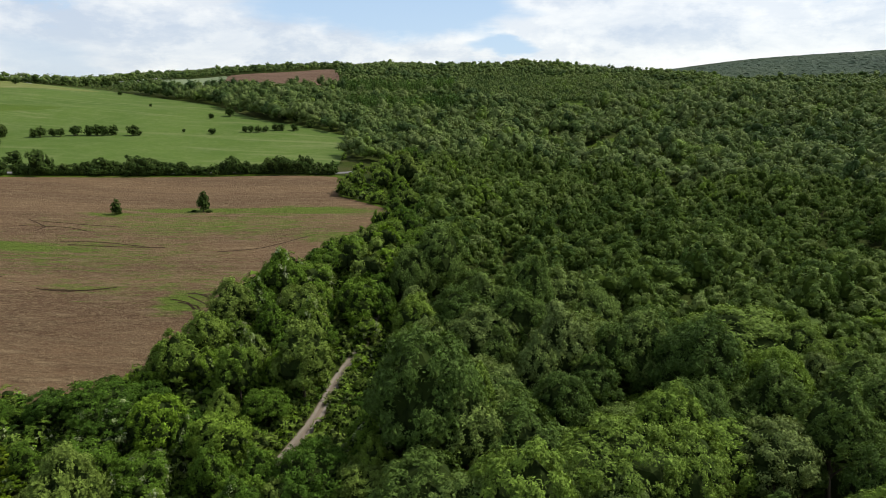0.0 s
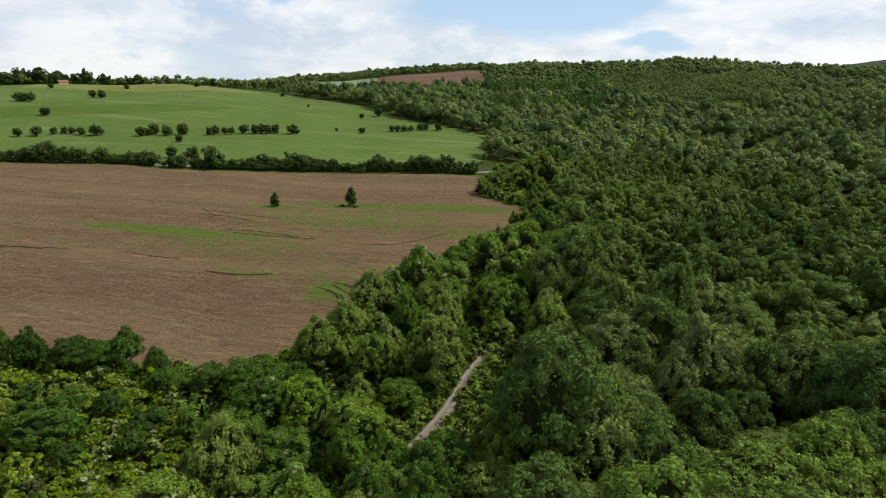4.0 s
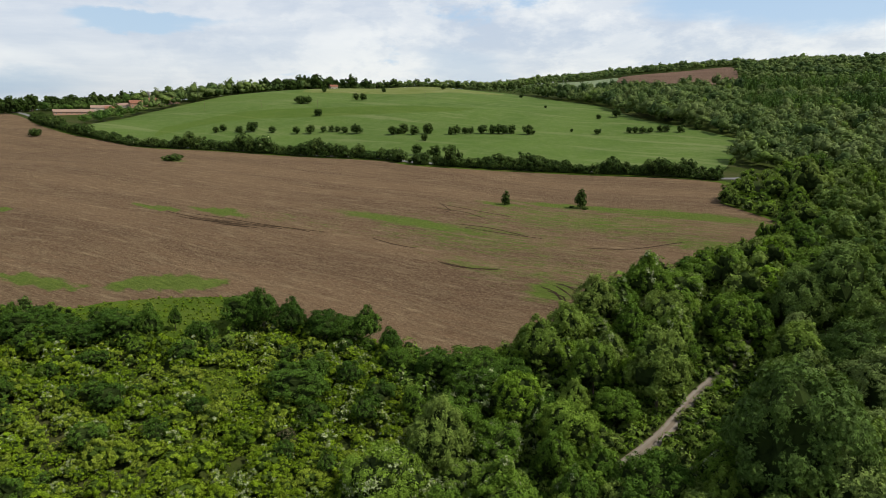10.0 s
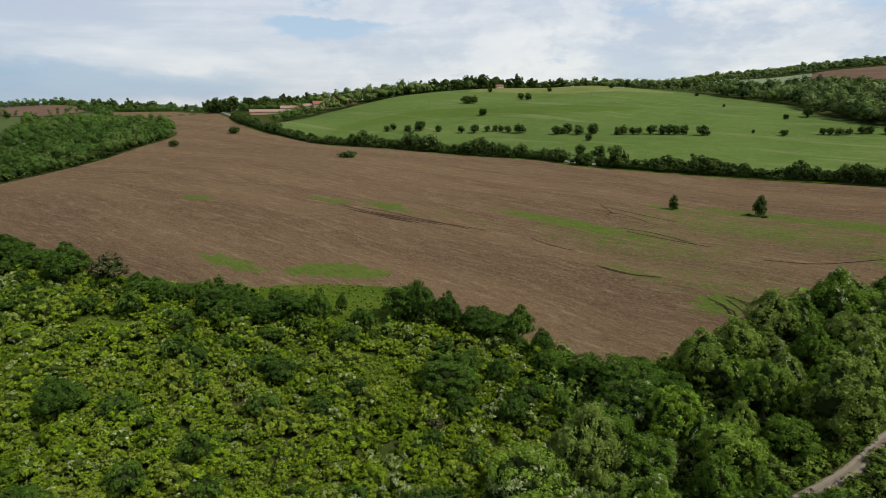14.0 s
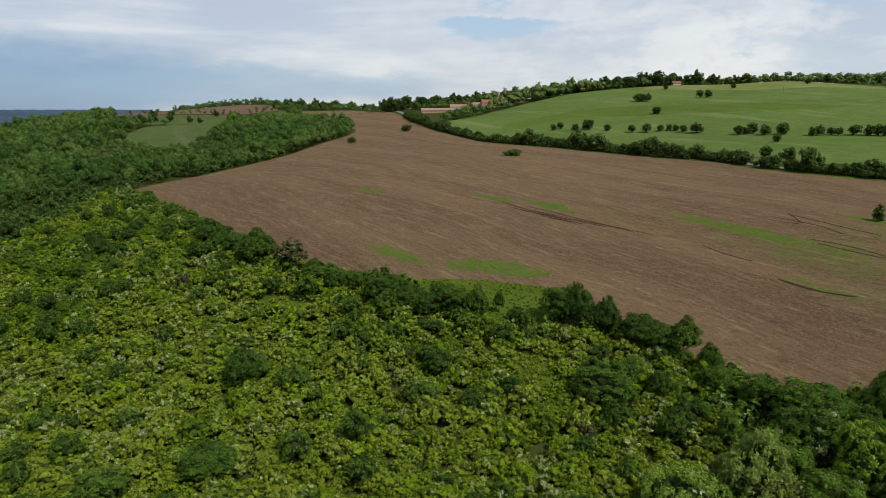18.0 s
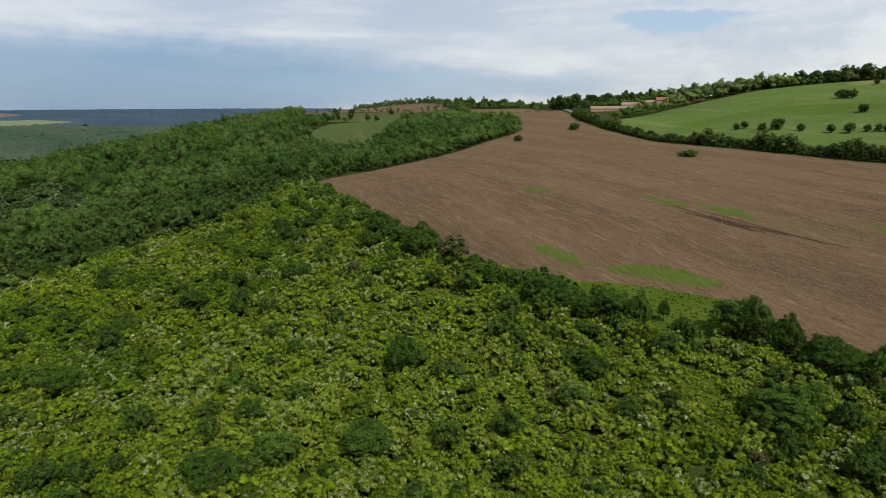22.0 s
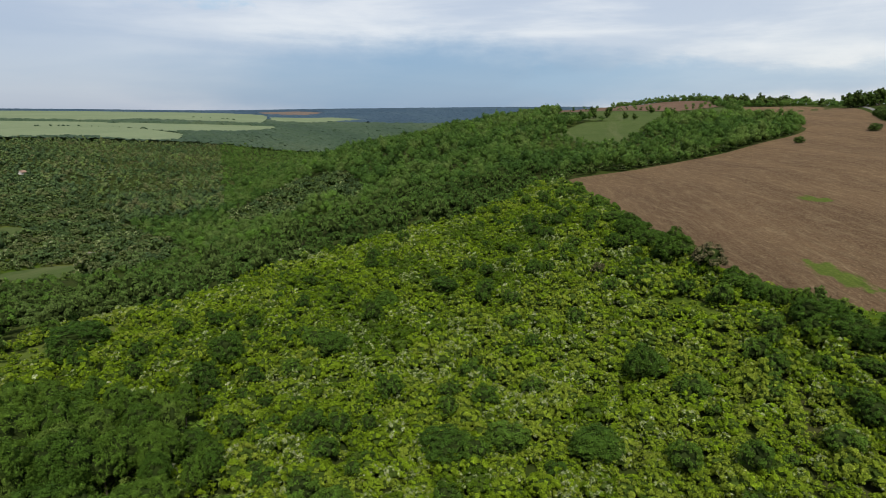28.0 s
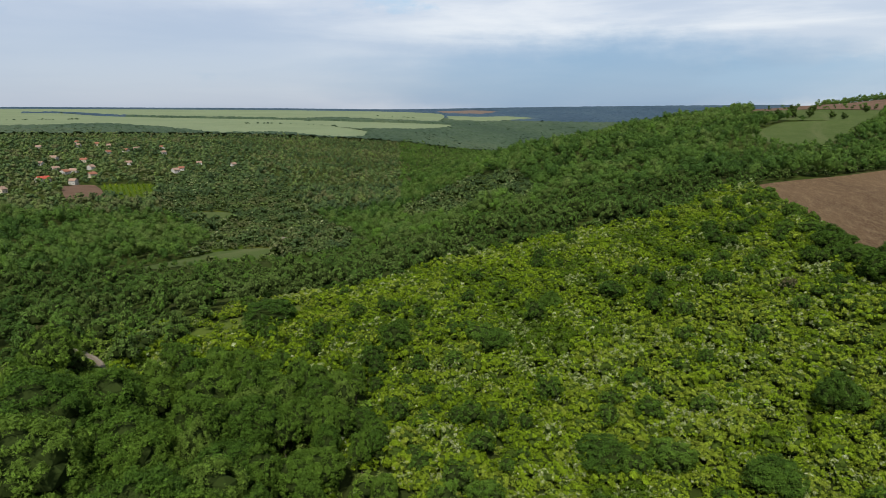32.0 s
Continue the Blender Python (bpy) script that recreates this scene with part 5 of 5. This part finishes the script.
        scatter("tussocks", tuft, x[ok], y[ok], rng.uniform(0.06, 0.3, ok.sum()), rng, [LEAF_SHRUB, BLOSSOM, SOFT_GAP_SHADE], "tussocks of grass in an opening of the scrub", "grass")
    # valley floor and village gardens
    x, y = grid_points(rng, 6.0, 110, 150, 430, 1060)
    ok = open_ground(x, y) & inside(x, y, SCRUB_AREA)
    scatter("shrubs", mid_shrub, x[ok], y[ok], np.clip(rng.lognormal(0.25, 0.4, ok.sum()), 0.6, 2.8), rng, [LEAF_VALLEY_HAZE, BLOSSOM, DEEP_GAP_SHADE], "mixed green scrub on the valley floor", "shrubs")
    x, y = grid_points(rng, 10.5, 124, 156, 750, 1480)
    ok = open_ground(x, y) & inside(x, y, VILLAGE_AREA)
    homes = np.array([polar(bb, dd - back) for bb, dd in HOMES for back in (0, 12, 22, 32)])
    ok &= away(x, y, homes) > 6.5
    scatter("garden_trees", dim_wood, x[ok], y[ok], rng.uniform(0.45, 1.15, ok.sum()), rng, [LEAF_VALLEY_HAZE, BLOSSOM, DEEP_GAP_SHADE], "garden trees between village houses", "trees")


HOMES = [(146.3, 1065), (145.4, 1120), (144.8, 970), (144.2, 985), (146.3, 909), (143.4, 1097), (143.0, 1014), (143.0, 947), (143.7, 1300), (142.4, 1310), (146.3, 1260),
         (145.4, 1009), (140.4, 1210), (139.6, 1234), (137.7, 1189), (137.7, 1270), (136.9, 987), (136.4, 1010), (140.3, 1061), (141.7, 1188), (149.0, 831), (144.3, 896), (143.7, 1372), (141.6, 1286), (135.0, 1082), (132.3, 1073)]
plant_all()


# ---- single trees, hedge and hilltop row ----
def plant_singles():
    rng = np.random.default_rng(21)
    round_ = [crown(rng, 7.4, 6.4, -0.3, 12, 1000, 0.66, foot=-0.95) for _ in range(6)]
    hedge = [crown(rng, 7.6, 7.6, -0.3, 11, 1000, 0.66, b, foot=-0.95) for b in (0, 0, 0, 0, 0.12)]
    column = [crown(rng, 5.2, 7.2, -0.3, 14, 2400, 0.42, 0, 0.4, foot=-0.95) for _ in range(2)]
    clump = [crown(rng, 9.0, 3.6, -0.6, 14, 1400, 0.5, foot=-0.9) for _ in range(3)]
    top = [crown(rng, 10.5, 10.0, 0.4, 10, 560, 1.3, 0, 0, 4, foot=-0.9) for _ in range(6)]
    kinds = thing_kinds("meadow_tree", round_, [LEAF_DARK, BLOSSOM, DEEP_GAP_SHADE], rng, 4.0, 0.2, "round dark green tree standing in open meadow", "tree", "trees in the meadow")
    low_row = ((44.5, 565, 1.15), (43.4, 569, 0.8), (42.7, 568, 0.75), (42.2, 566, 0.8), (41.6, 558, 0.9), (40.6, 551, 1.35), (37.4, 534, 1.1), (36.9, 536, 1.0), (36.4, 538, 1.2), (35.5, 529, 1.1), (34.3, 530, 1.1), (32.2, 524, 0.9), (31.8, 526, 1.0), (30.5, 527, 0.8), (34.6, 494, 0.8), (35.3, 433, 1.0), (33.7, 420, 1.3), (52.3, 589, 0.8), (51.7, 595, 0.9))
    row = ((50.4, 581, 0.95), (49.3, 584, 1.5), (47.7, 577, 0.9), (45.7, 568, 0.9), (43.8, 652, 1.2), (40.5, 761, 1.1), (39.9, 761, 1.2), (45.4, 734, 1.2), (45.0, 733, 1.3), (44.6, 732, 1.2), (43.2, 842, 0.9), (38.1, 842, 0.9), (32.9, 882, 1.0), (34.2, 532, 1.1), (29.5, 529, 1.15), (28.5, 528, 1.2), (28.0, 528, 1.15), (27.6, 528, 1.1), (26.9, 530, 1.0))
    upper = ((25.5, 526, 1.1), (25.1, 527, 0.7), (19.5, 534, 0.8), (16.9, 543, 0.7), (16.4, 543, 0.75), (15.8, 544, 0.8), (15.2, 546, 0.7), (14.4, 552, 0.9), (13.9, 553, 0.8), (12.8, 554, 0.9), (18.0, 636, 1.2), (19.5, 622, 0.7), (13.6, 619, 0.9), (12.6, 600, 1.1), (26.1, 846, 0.8), (21.7, 541, 0.4), (11.5, 570, 1.0), (31.0, 528, 0.8), (24.0, 690, 0.4))
    spots = low_row + row + upper
    stand(kinds, [(*polar(b, d), s * 1.12) for b, d, s in spots], rng)

    kinds = thing_kinds("hedge_tree", hedge, [LEAF_DARK, BLOSSOM, DEEP_GAP_SHADE], rng, 4.0, 0.15, "dense green hedgerow tree beside the country road", "tree", "trees of the road hedge")
    base = line((9.6, 384), (16, 387), (23.2, 390), (34.8, 398), (38.6, 421), (47, 461), (56.6, 525), (60.4, 586), (63.2, 660), (65.2, 800), step=1.0)
    far = line((10.5, 397), (23, 405), (34.8, 414), (38.6, 436), (47, 476), (56.4, 541), (60.2, 606), (62.6, 680), (65.9, 810), step=1.0)
    spots, i = [], 0.0
    while i < len(base) - 1:
        x, y = base[int(i)] + rng.normal(0, 0.8, 2)
        b = math.degrees(math.atan2(-x, y))
        thin = 0.55 if 33.5 < b < 37.5 or 57 < b < 60.5 else 0.06
        if rng.random() > thin:
            spots.append((x, y, float(np.clip(rng.lognormal(0.0, 0.32), 0.5, 1.75)) * (0.85 if b > 55 else 1.0)))
        i += rng.uniform(1.8, 3.8)
    i = 0.0
    while i < len(far) - 1:
        if rng.random() < 0.35:
            x, y = far[int(i)] + rng.normal(0, 1.0, 2)
            spots.append((x, y, rng.uniform(0.35, 0.8)))
        i += 8
    stand(kinds, spots[:300], rng)
    low = [crown(rng, 4.6, 3.4, -0.2, 4, 100, 0.8, b, 0, 0) for b in (0, 0, 0.05)]
    p = base + rng.normal(0, 1.2, base.shape)
    b = np.degrees(np.arctan2(-p[:, 0], p[:, 1]))
    p = p[rng.random(len(p)) > np.where((b > 33.5) & (b < 37), 0.6, 0.12)]
    scatter("hedge_shrubs", low, p[:, 0], p[:, 1], rng.uniform(0.8, 1.6, len(p)), rng, [LEAF_DARK, BLOSSOM, DEEP_GAP_SHADE], "dense low shrubs at the foot of the hedgerow", "hedge")

    kinds = thing_kinds("field_tree", column, [LEAF_DARK, BLOSSOM, DEEP_GAP_SHADE], rng, 4.0, 0.12, "slim bushy tree standing alone in a ploughed field", "tree", "trees in the field")
    stand(kinds, [(*polar(27.3, 295), 1.0), (*polar(20.7, 294), 1.3)], rng)
    kinds = thing_kinds("field_bush", clump, [LEAF_DARK, BLOSSOM, DEEP_GAP_SHADE], rng, 1.6, 0.08, "low dark green bush amid the ploughed field", "bush", "bushes in the field")
    stand(kinds, [(*polar(55.7, 435), 1.5), (*polar(20.3, 292), 0.35), (*polar(27.1, 297), 0.3), (*polar(21.5, 295), 0.3)], rng)

    dome = [crown(rng, 11.0, 8.0, -0.6, 16, 2200, 0.6, foot=-0.95) for _ in range(2)]
    kinds = thing_kinds("field_bush", dome, [LEAF_DARK, BLOSSOM, DEEP_GAP_SHADE], rng, 4.0, 0.2, "broad rounded dark bush amid the ploughed field", "bush", "bushes in the field")
    stand(kinds, [(*polar(70.0, 550), 0.85), (*polar(65.2, 629), 1.05)], rng)
    kinds = thing_kinds("hilltop_tree", top, [LEAF_DARK, BLOSSOM, DEEP_GAP_SHADE], rng, 7.0, 0.28, "rounded dark tree in the row on the hilltop", "tree", "trees on the skyline")
    spots = []
    for b, d, n, lo, hi, wide in ((38, 1010, 18, 0.55, 0.95, 22), (43, 960, 36, 0.6, 1.25, 26), (48, 925, 30, 0.5, 1.1, 24), (52.5, 900, 26, 0.6, 1.1, 26), (57, 905, 30, 0.6, 1.2, 34), (62, 905, 36, 0.7, 1.2, 45),
                                  (66.3, 900, 44, 0.75, 1.25, 50), (73, 1060, 34, 0.7, 1.15, 40), (80, 820, 7, 0.5, 0.8, 40), (85, 800, 8, 0.5, 0.8, 40), (28.5, 985, 18, 0.45, 0.8, 30)):
        for _ in range(n):
            q = polar(b + rng.normal(0, 1.5), d + abs(rng.normal(0, wide)))
            if not inside(np.array([q[0]]), np.array([q[1]]), MEADOW_AREA)[0] and not inside(np.array([q[0]]), np.array([q[1]]), FIELD)[0] and min(math.dist(q, polar(*f)) for f in FARM_SPOTS) > 16:
                spots.append((*q, rng.uniform(lo, hi) * (1.6 if 38 < b < 50 else 1.4)))
    spots += [(*polar(43.9, 955), 2.0), (*polar(40.8, 985), 2.0), (*polar(39.6, 990), 1.7)]
    stand(kinds, spots[:300], rng)

    spruce = [crown(rng, 6.0, 15.0, 0.2, 14, 700, 1.0, 0, 0.85, 4, 0.7, 2, 0.3, -0.9) for _ in range(2)]
    kinds = thing_kinds("conifer", spruce, [LEAF_YOUNG, BLOSSOM, DEEP_GAP_SHADE], rng, 10.0, 0.22, "tall dark pointed conifer on the skyline beside the farm", "tree", "conifers on the skyline")
    stand(kinds, [(*polar(66.3, 905), 0.95), (*polar(65.7, 905), 1.05), (*polar(66.6, 905), 0.8)], rng)

    brown = [crown(rng, 6.5, 5.5, 0.6, 12, 1500, 0.34) for _ in range(2)]
    kinds = thing_kinds("bare_tree", brown, [LEAF_BROWN, BLOSSOM, DEEP_GAP_SHADE], rng, 4.5, 0.14, "brownish half-bare tree at the edge of the scrub", "tree", "half-bare trees")
    stand(kinds, [(*polar(75.9, 203), 1.75), (*polar(84.8, 205), 0.8), (*polar(48.0, 118), 0.6), (*polar(-12, 178), 0.9), (*polar(146, 150), 0.7)], rng)


FARM_SPOTS = ((62.5, 838), (60.4, 872), (59.2, 880), (59.9, 858), (57.8, 872), (56.1, 868), (57.1, 885))
plant_singles()


def plant_rows():
    """Hedgerows between the pale fields beyond the valley, and orchard rows."""
    rng = np.random.default_rng(5)
    low = [crown(rng, 12.0, 6.0, -0.5, 3, 16, 3.2, 0, 0, 0, 0.9, 0) for _ in range(4)]
    for row in (((141.6, 2990), (139.3, 2900), (136.5, 2740), (133.9, 2695)), ((144.7, 3400), (141.6, 3020)), ((130.9, 2140), (128.5, 2150), (124.8, 2090), (121, 1880)), ((124, 2640), (121.5, 2500), (119.7, 2450), (116.5, 2500)), ((125.8, 2480), (122, 2370), (117.5, 2400)), ((133, 2700), (127, 2510)), ((131, 1640), (128, 1690), (125.5, 1610)), ((120, 3000), (116.5, 2800)), ((150, 2500), (143.5, 2560))):
        p = line(*row, step=9.0)
        p = p[rng.random(len(p)) < 0.5] + rng.normal(0, 4, 2)
        scatter("hedgerow", low, p[:, 0], p[:, 1], rng.uniform(0.3, 1.0, len(p)), rng, [LEAF_FAR_HAZE, BLOSSOM, DEEP_GAP_SHADE], "dark hedgerow between distant pale fields", "hedge")
    small = [crown(rng, 3.2, 2.6, 0.4, 3, 26, 0.9, 0, 0, 0, 0.86, 0) for _ in range(3)]
    for q in range(9):
        p = line((142.0 - q * 0.4, 806 + q), (142.2 - q * 0.4, 890 + q), step=5.0)
        scatter("orchard_row", small, p[:, 0], p[:, 1], rng.uniform(0.8, 1.1, len(p)), rng, [LEAF_SHRUB, BLOSSOM, SOFT_GAP_SHADE], "row of small orchard trees", "orchard")


plant_rows()

# ---- buildings ----
TILE_RED = plain("red_roof_tiles", (0.19, 0.085, 0.055), (0.25, 0.125, 0.08), 1.5, 0.8, 0.5)
TILE_PALE = plain("pale_roof_tiles", (0.24, 0.165, 0.125), (0.19, 0.135, 0.105), 1.5, 0.85, 0.5)
TILE_BRIGHT = plain("bright_red_roof", (0.34, 0.075, 0.05), (0.28, 0.065, 0.045), 1.5, 0.7, 0.4)
PLASTER = plain("plaster", (0.42, 0.36, 0.28), (0.36, 0.31, 0.24), 1.2)
BRICK_WALL = plain("brick_wall", (0.32, 0.19, 0.13), (0.27, 0.16, 0.11), 2.0)
WHITEWASH = plain("whitewash", (0.38, 0.37, 0.34), (0.30, 0.29, 0.265), 1.2)
PANE = plain("dark_pane", (0.05, 0.06, 0.07), (0.04, 0.05, 0.06), 2.0, 0.15, 0.0)
TIMBER = plain("weathered_timber", (0.16, 0.12, 0.085), (0.11, 0.085, 0.06), 3.0)


def box(bm, x0, y0, z0, x1, y1, z1):
    vs = [bm.verts.new(p) for p in ((x0, y0, z0), (x1, y0, z0), (x1, y1, z0), (x0, y1, z0), (x0, y0, z1), (x1, y0, z1), (x1, y1, z1), (x0, y1, z1))]
    for f in ((3, 2, 1, 0), (4, 5, 6, 7), (0, 1, 5, 4), (1, 2, 6, 5), (2, 3, 7, 6), (3, 0, 4, 7)):
        bm.faces.new([vs[i] for i in f])


def house(name, b, d, long, deep, tall, wall_mat, roof_mat, turn, label, category="house", group="", pitch=0.42):
    """A gabled building: walls with gables, two roof slabs with eaves, windows with frames, door, chimney."""
    root = tagged(new(name), label, category, group)
    x, y = polar(b, d)
    root.matrix_basis = pose(x, y, float(land(x, y)) - 0.2, 0, 0, turn + b)
    rise = deep / 2 * pitch * 1.4
    bm = bmesh.new()
    box(bm, -long / 2, -deep / 2, -1.5, long / 2, deep / 2, tall)
    for s in (-1, 1):
        e = long / 2 * s
        a = [bm.verts.new(p) for p in ((e, -deep / 2, tall), (e, deep / 2, tall), (e, 0, tall + rise), (e - 0.3 * s, -deep / 2, tall), (e - 0.3 * s, deep / 2, tall), (e - 0.3 * s, 0, tall + rise))]
        for f in ((0, 1, 2), (3, 5, 4), (0, 2, 5, 3), (1, 4, 5, 2)):
            bm.faces.new([a[i] for i in f])
    part("wall", bm, wall_mat, root)
    for s in (-1, 1):
        bm = bmesh.new()
        run = deep / 2 + 0.6
        drop = rise / (deep / 2) * 0.6
        lo, hi = (s * run, tall - drop), (0, tall + rise)
        e = long / 2 + 0.5
        vs = [bm.verts.new(p) for p in ((-e, lo[0], lo[1] + 0.05), (e, lo[0], lo[1] + 0.05), (e, 0, hi[1] + 0.05), (-e, 0, hi[1] + 0.05), (-e, lo[0], lo[1] + 0.25), (e, lo[0], lo[1] + 0.25), (e, 0, hi[1] + 0.27), (-e, 0, hi[1] + 0.27))]
        for f in ((3, 2, 1, 0), (4, 5, 6, 7), (0, 1, 5, 4), (1, 2, 6, 5), (2, 3, 7, 6), (3, 0, 4, 7)):
            bm.faces.new([vs[i] for i in f])
        bmesh.ops.recalc_face_normals(bm, faces=bm.faces)
        part("roof", bm, roof_mat, root)
    count = max(2, int(long / 4.5))
    for s in (-1, 1):
        for i in range(count):
            cx = -long / 2 + long * (i + 0.5) / count
            bm = bmesh.new()
            y0 = s * (deep / 2)
            box(bm, cx - 0.65, min(y0, y0 + s * 0.06), 0.9, cx + 0.65, max(y0, y0 + s * 0.06), min(2.3, tall - 0.3))
            w = part("window", bm, WHITEWASH, root)
            bm = bmesh.new()
            box(bm, cx - 0.52, min(y0, y0 + s * 0.09), 1.02, cx + 0.52, max(y0, y0 + s * 0.09), min(2.18, tall - 0.42))
            part("pane", bm, PANE, w)
    bm = bmesh.new()
    box(bm, long / 2, -0.5, 0, long / 2 + 0.08, 0.5, 2.05)
    part("door", bm, TIMBER, root)
    bm = bmesh.new()
    box(bm, long * 0.2, 0.2, tall + rise * 0.6, long * 0.2 + 0.6, 0.8, tall + rise + 0.9)
    part("chimney", bm, BRICK_WALL, root)
    return root


house("farm_shed", 62.5, 838, 40, 9, 3.2, BRICK_WALL, TILE_PALE, 6, "long low farm shed with a faded red tile roof", "barn", "farm buildings")
house("farm_shed", 60.6, 872, 22, 9, 3.5, PLASTER, TILE_PALE, 4, "low farm building with a pale tile roof", "barn", "farm buildings")
house("farm_shed", 59.2, 878, 18, 9, 3.5, PLASTER, TILE_PALE, 8, "low farm building with a pale tile roof", "barn", "farm buildings")
house("farm_shed", 59.9, 858, 13, 8, 3.0, BRICK_WALL, TILE_RED, 2, "small farm shed with a red tile roof", "barn", "farm buildings")
house("farm_barn", 57.8, 872, 24, 12, 4.2, BRICK_WALL, TILE_RED, 10, "farm barn with a broad red tile roof", "barn", "farm buildings")
house("farm_barn", 56.1, 868, 38, 12, 4.5, BRICK_WALL, TILE_RED, -6, "long brick barn with a red tile roof", "barn", "farm buildings")
house("hilltop_house", 42.4, 965, 11, 8, 4.5, PLASTER, TILE_RED, 20, "small house with an orange tile roof among hilltop trees")


def water_tower(b, d):
    root = tagged(new("water_tower"), "white water tower above the farm roofs", "tower")
    x, y = polar(b, d)
    root.matrix_basis = pose(x, y, float(land(x, y)), 0, 0, 0)
    for name, r0, r1, z0, z1 in (("shaft", 0.9, 0.8, -0.5, 11), ("tank", 1.6, 2.4, 11, 14.5), ("cap", 2.5, 0.2, 14.5, 15.8)):
        bm = bmesh.new()
        bmesh.ops.create_cone(bm, cap_ends=True, segments=14, radius1=r0, radius2=r1, depth=z1 - z0, matrix=Matrix.Translation((0, 0, (z0 + z1) / 2)))
        part(name, bm, WHITEWASH, root)


water_tower(57.1, 890)
rng_home = random.Random(4)
for i, (b, d) in enumerate(HOMES):
    roof = TILE_BRIGHT if i == 4 else rng_home.choice((TILE_PALE, TILE_PALE, TILE_RED, TILE_PALE))
    wall = rng_home.choice((PLASTER, WHITEWASH, WHITEWASH))
    big = 15 if i == 4 else rng_home.uniform(7, 10)
    colour = "bright red" if roof == TILE_BRIGHT else "faded orange" if roof == TILE_PALE else "red"
    house("village_house", b, d, big, rng_home.uniform(7, 9), rng_home.uniform(3.0, 5.2), wall, roof, rng_home.uniform(-50, 50),
          "village house with %s walls and a %s tile roof" % ("cream" if wall == PLASTER else "white", colour), "house", "village houses")


def utility_pole(b, d, tall):
    root = tagged(new("utility_pole"), "slim weathered timber utility pole in the meadow", "pole", "utility poles")
    x, y = polar(b, d)
    root.matrix_basis = pose(x, y, float(land(x, y)), 0, 0, b + 20)
    bm = bmesh.new()
    bmesh.ops.create_cone(bm, cap_ends=True, segments=8, radius1=0.16, radius2=0.11, depth=tall + 1, matrix=Matrix.Translation((0, 0, tall / 2 - 0.5)))
    part("post", bm, TIMBER, root)
    bm = bmesh.new()
    box(bm, -0.9, -0.06, tall - 0.7, 0.9, 0.06, tall - 0.5)
    part("crossarm", bm, TIMBER, root)
    for dx in (-0.75, 0.75):
        bm = bmesh.new()
        bmesh.ops.create_cone(bm, cap_ends=True, segments=8, radius1=0.06, radius2=0.04, depth=0.2, matrix=Matrix.Translation((dx, 0, tall - 0.4)))
        part("insulator", bm, WHITEWASH, root)


for b, d in ((43.8, 700), (48.5, 720), (38.6, 845), (34.5, 765), (53.0, 745)):
    utility_pole(b, d, 8.5)
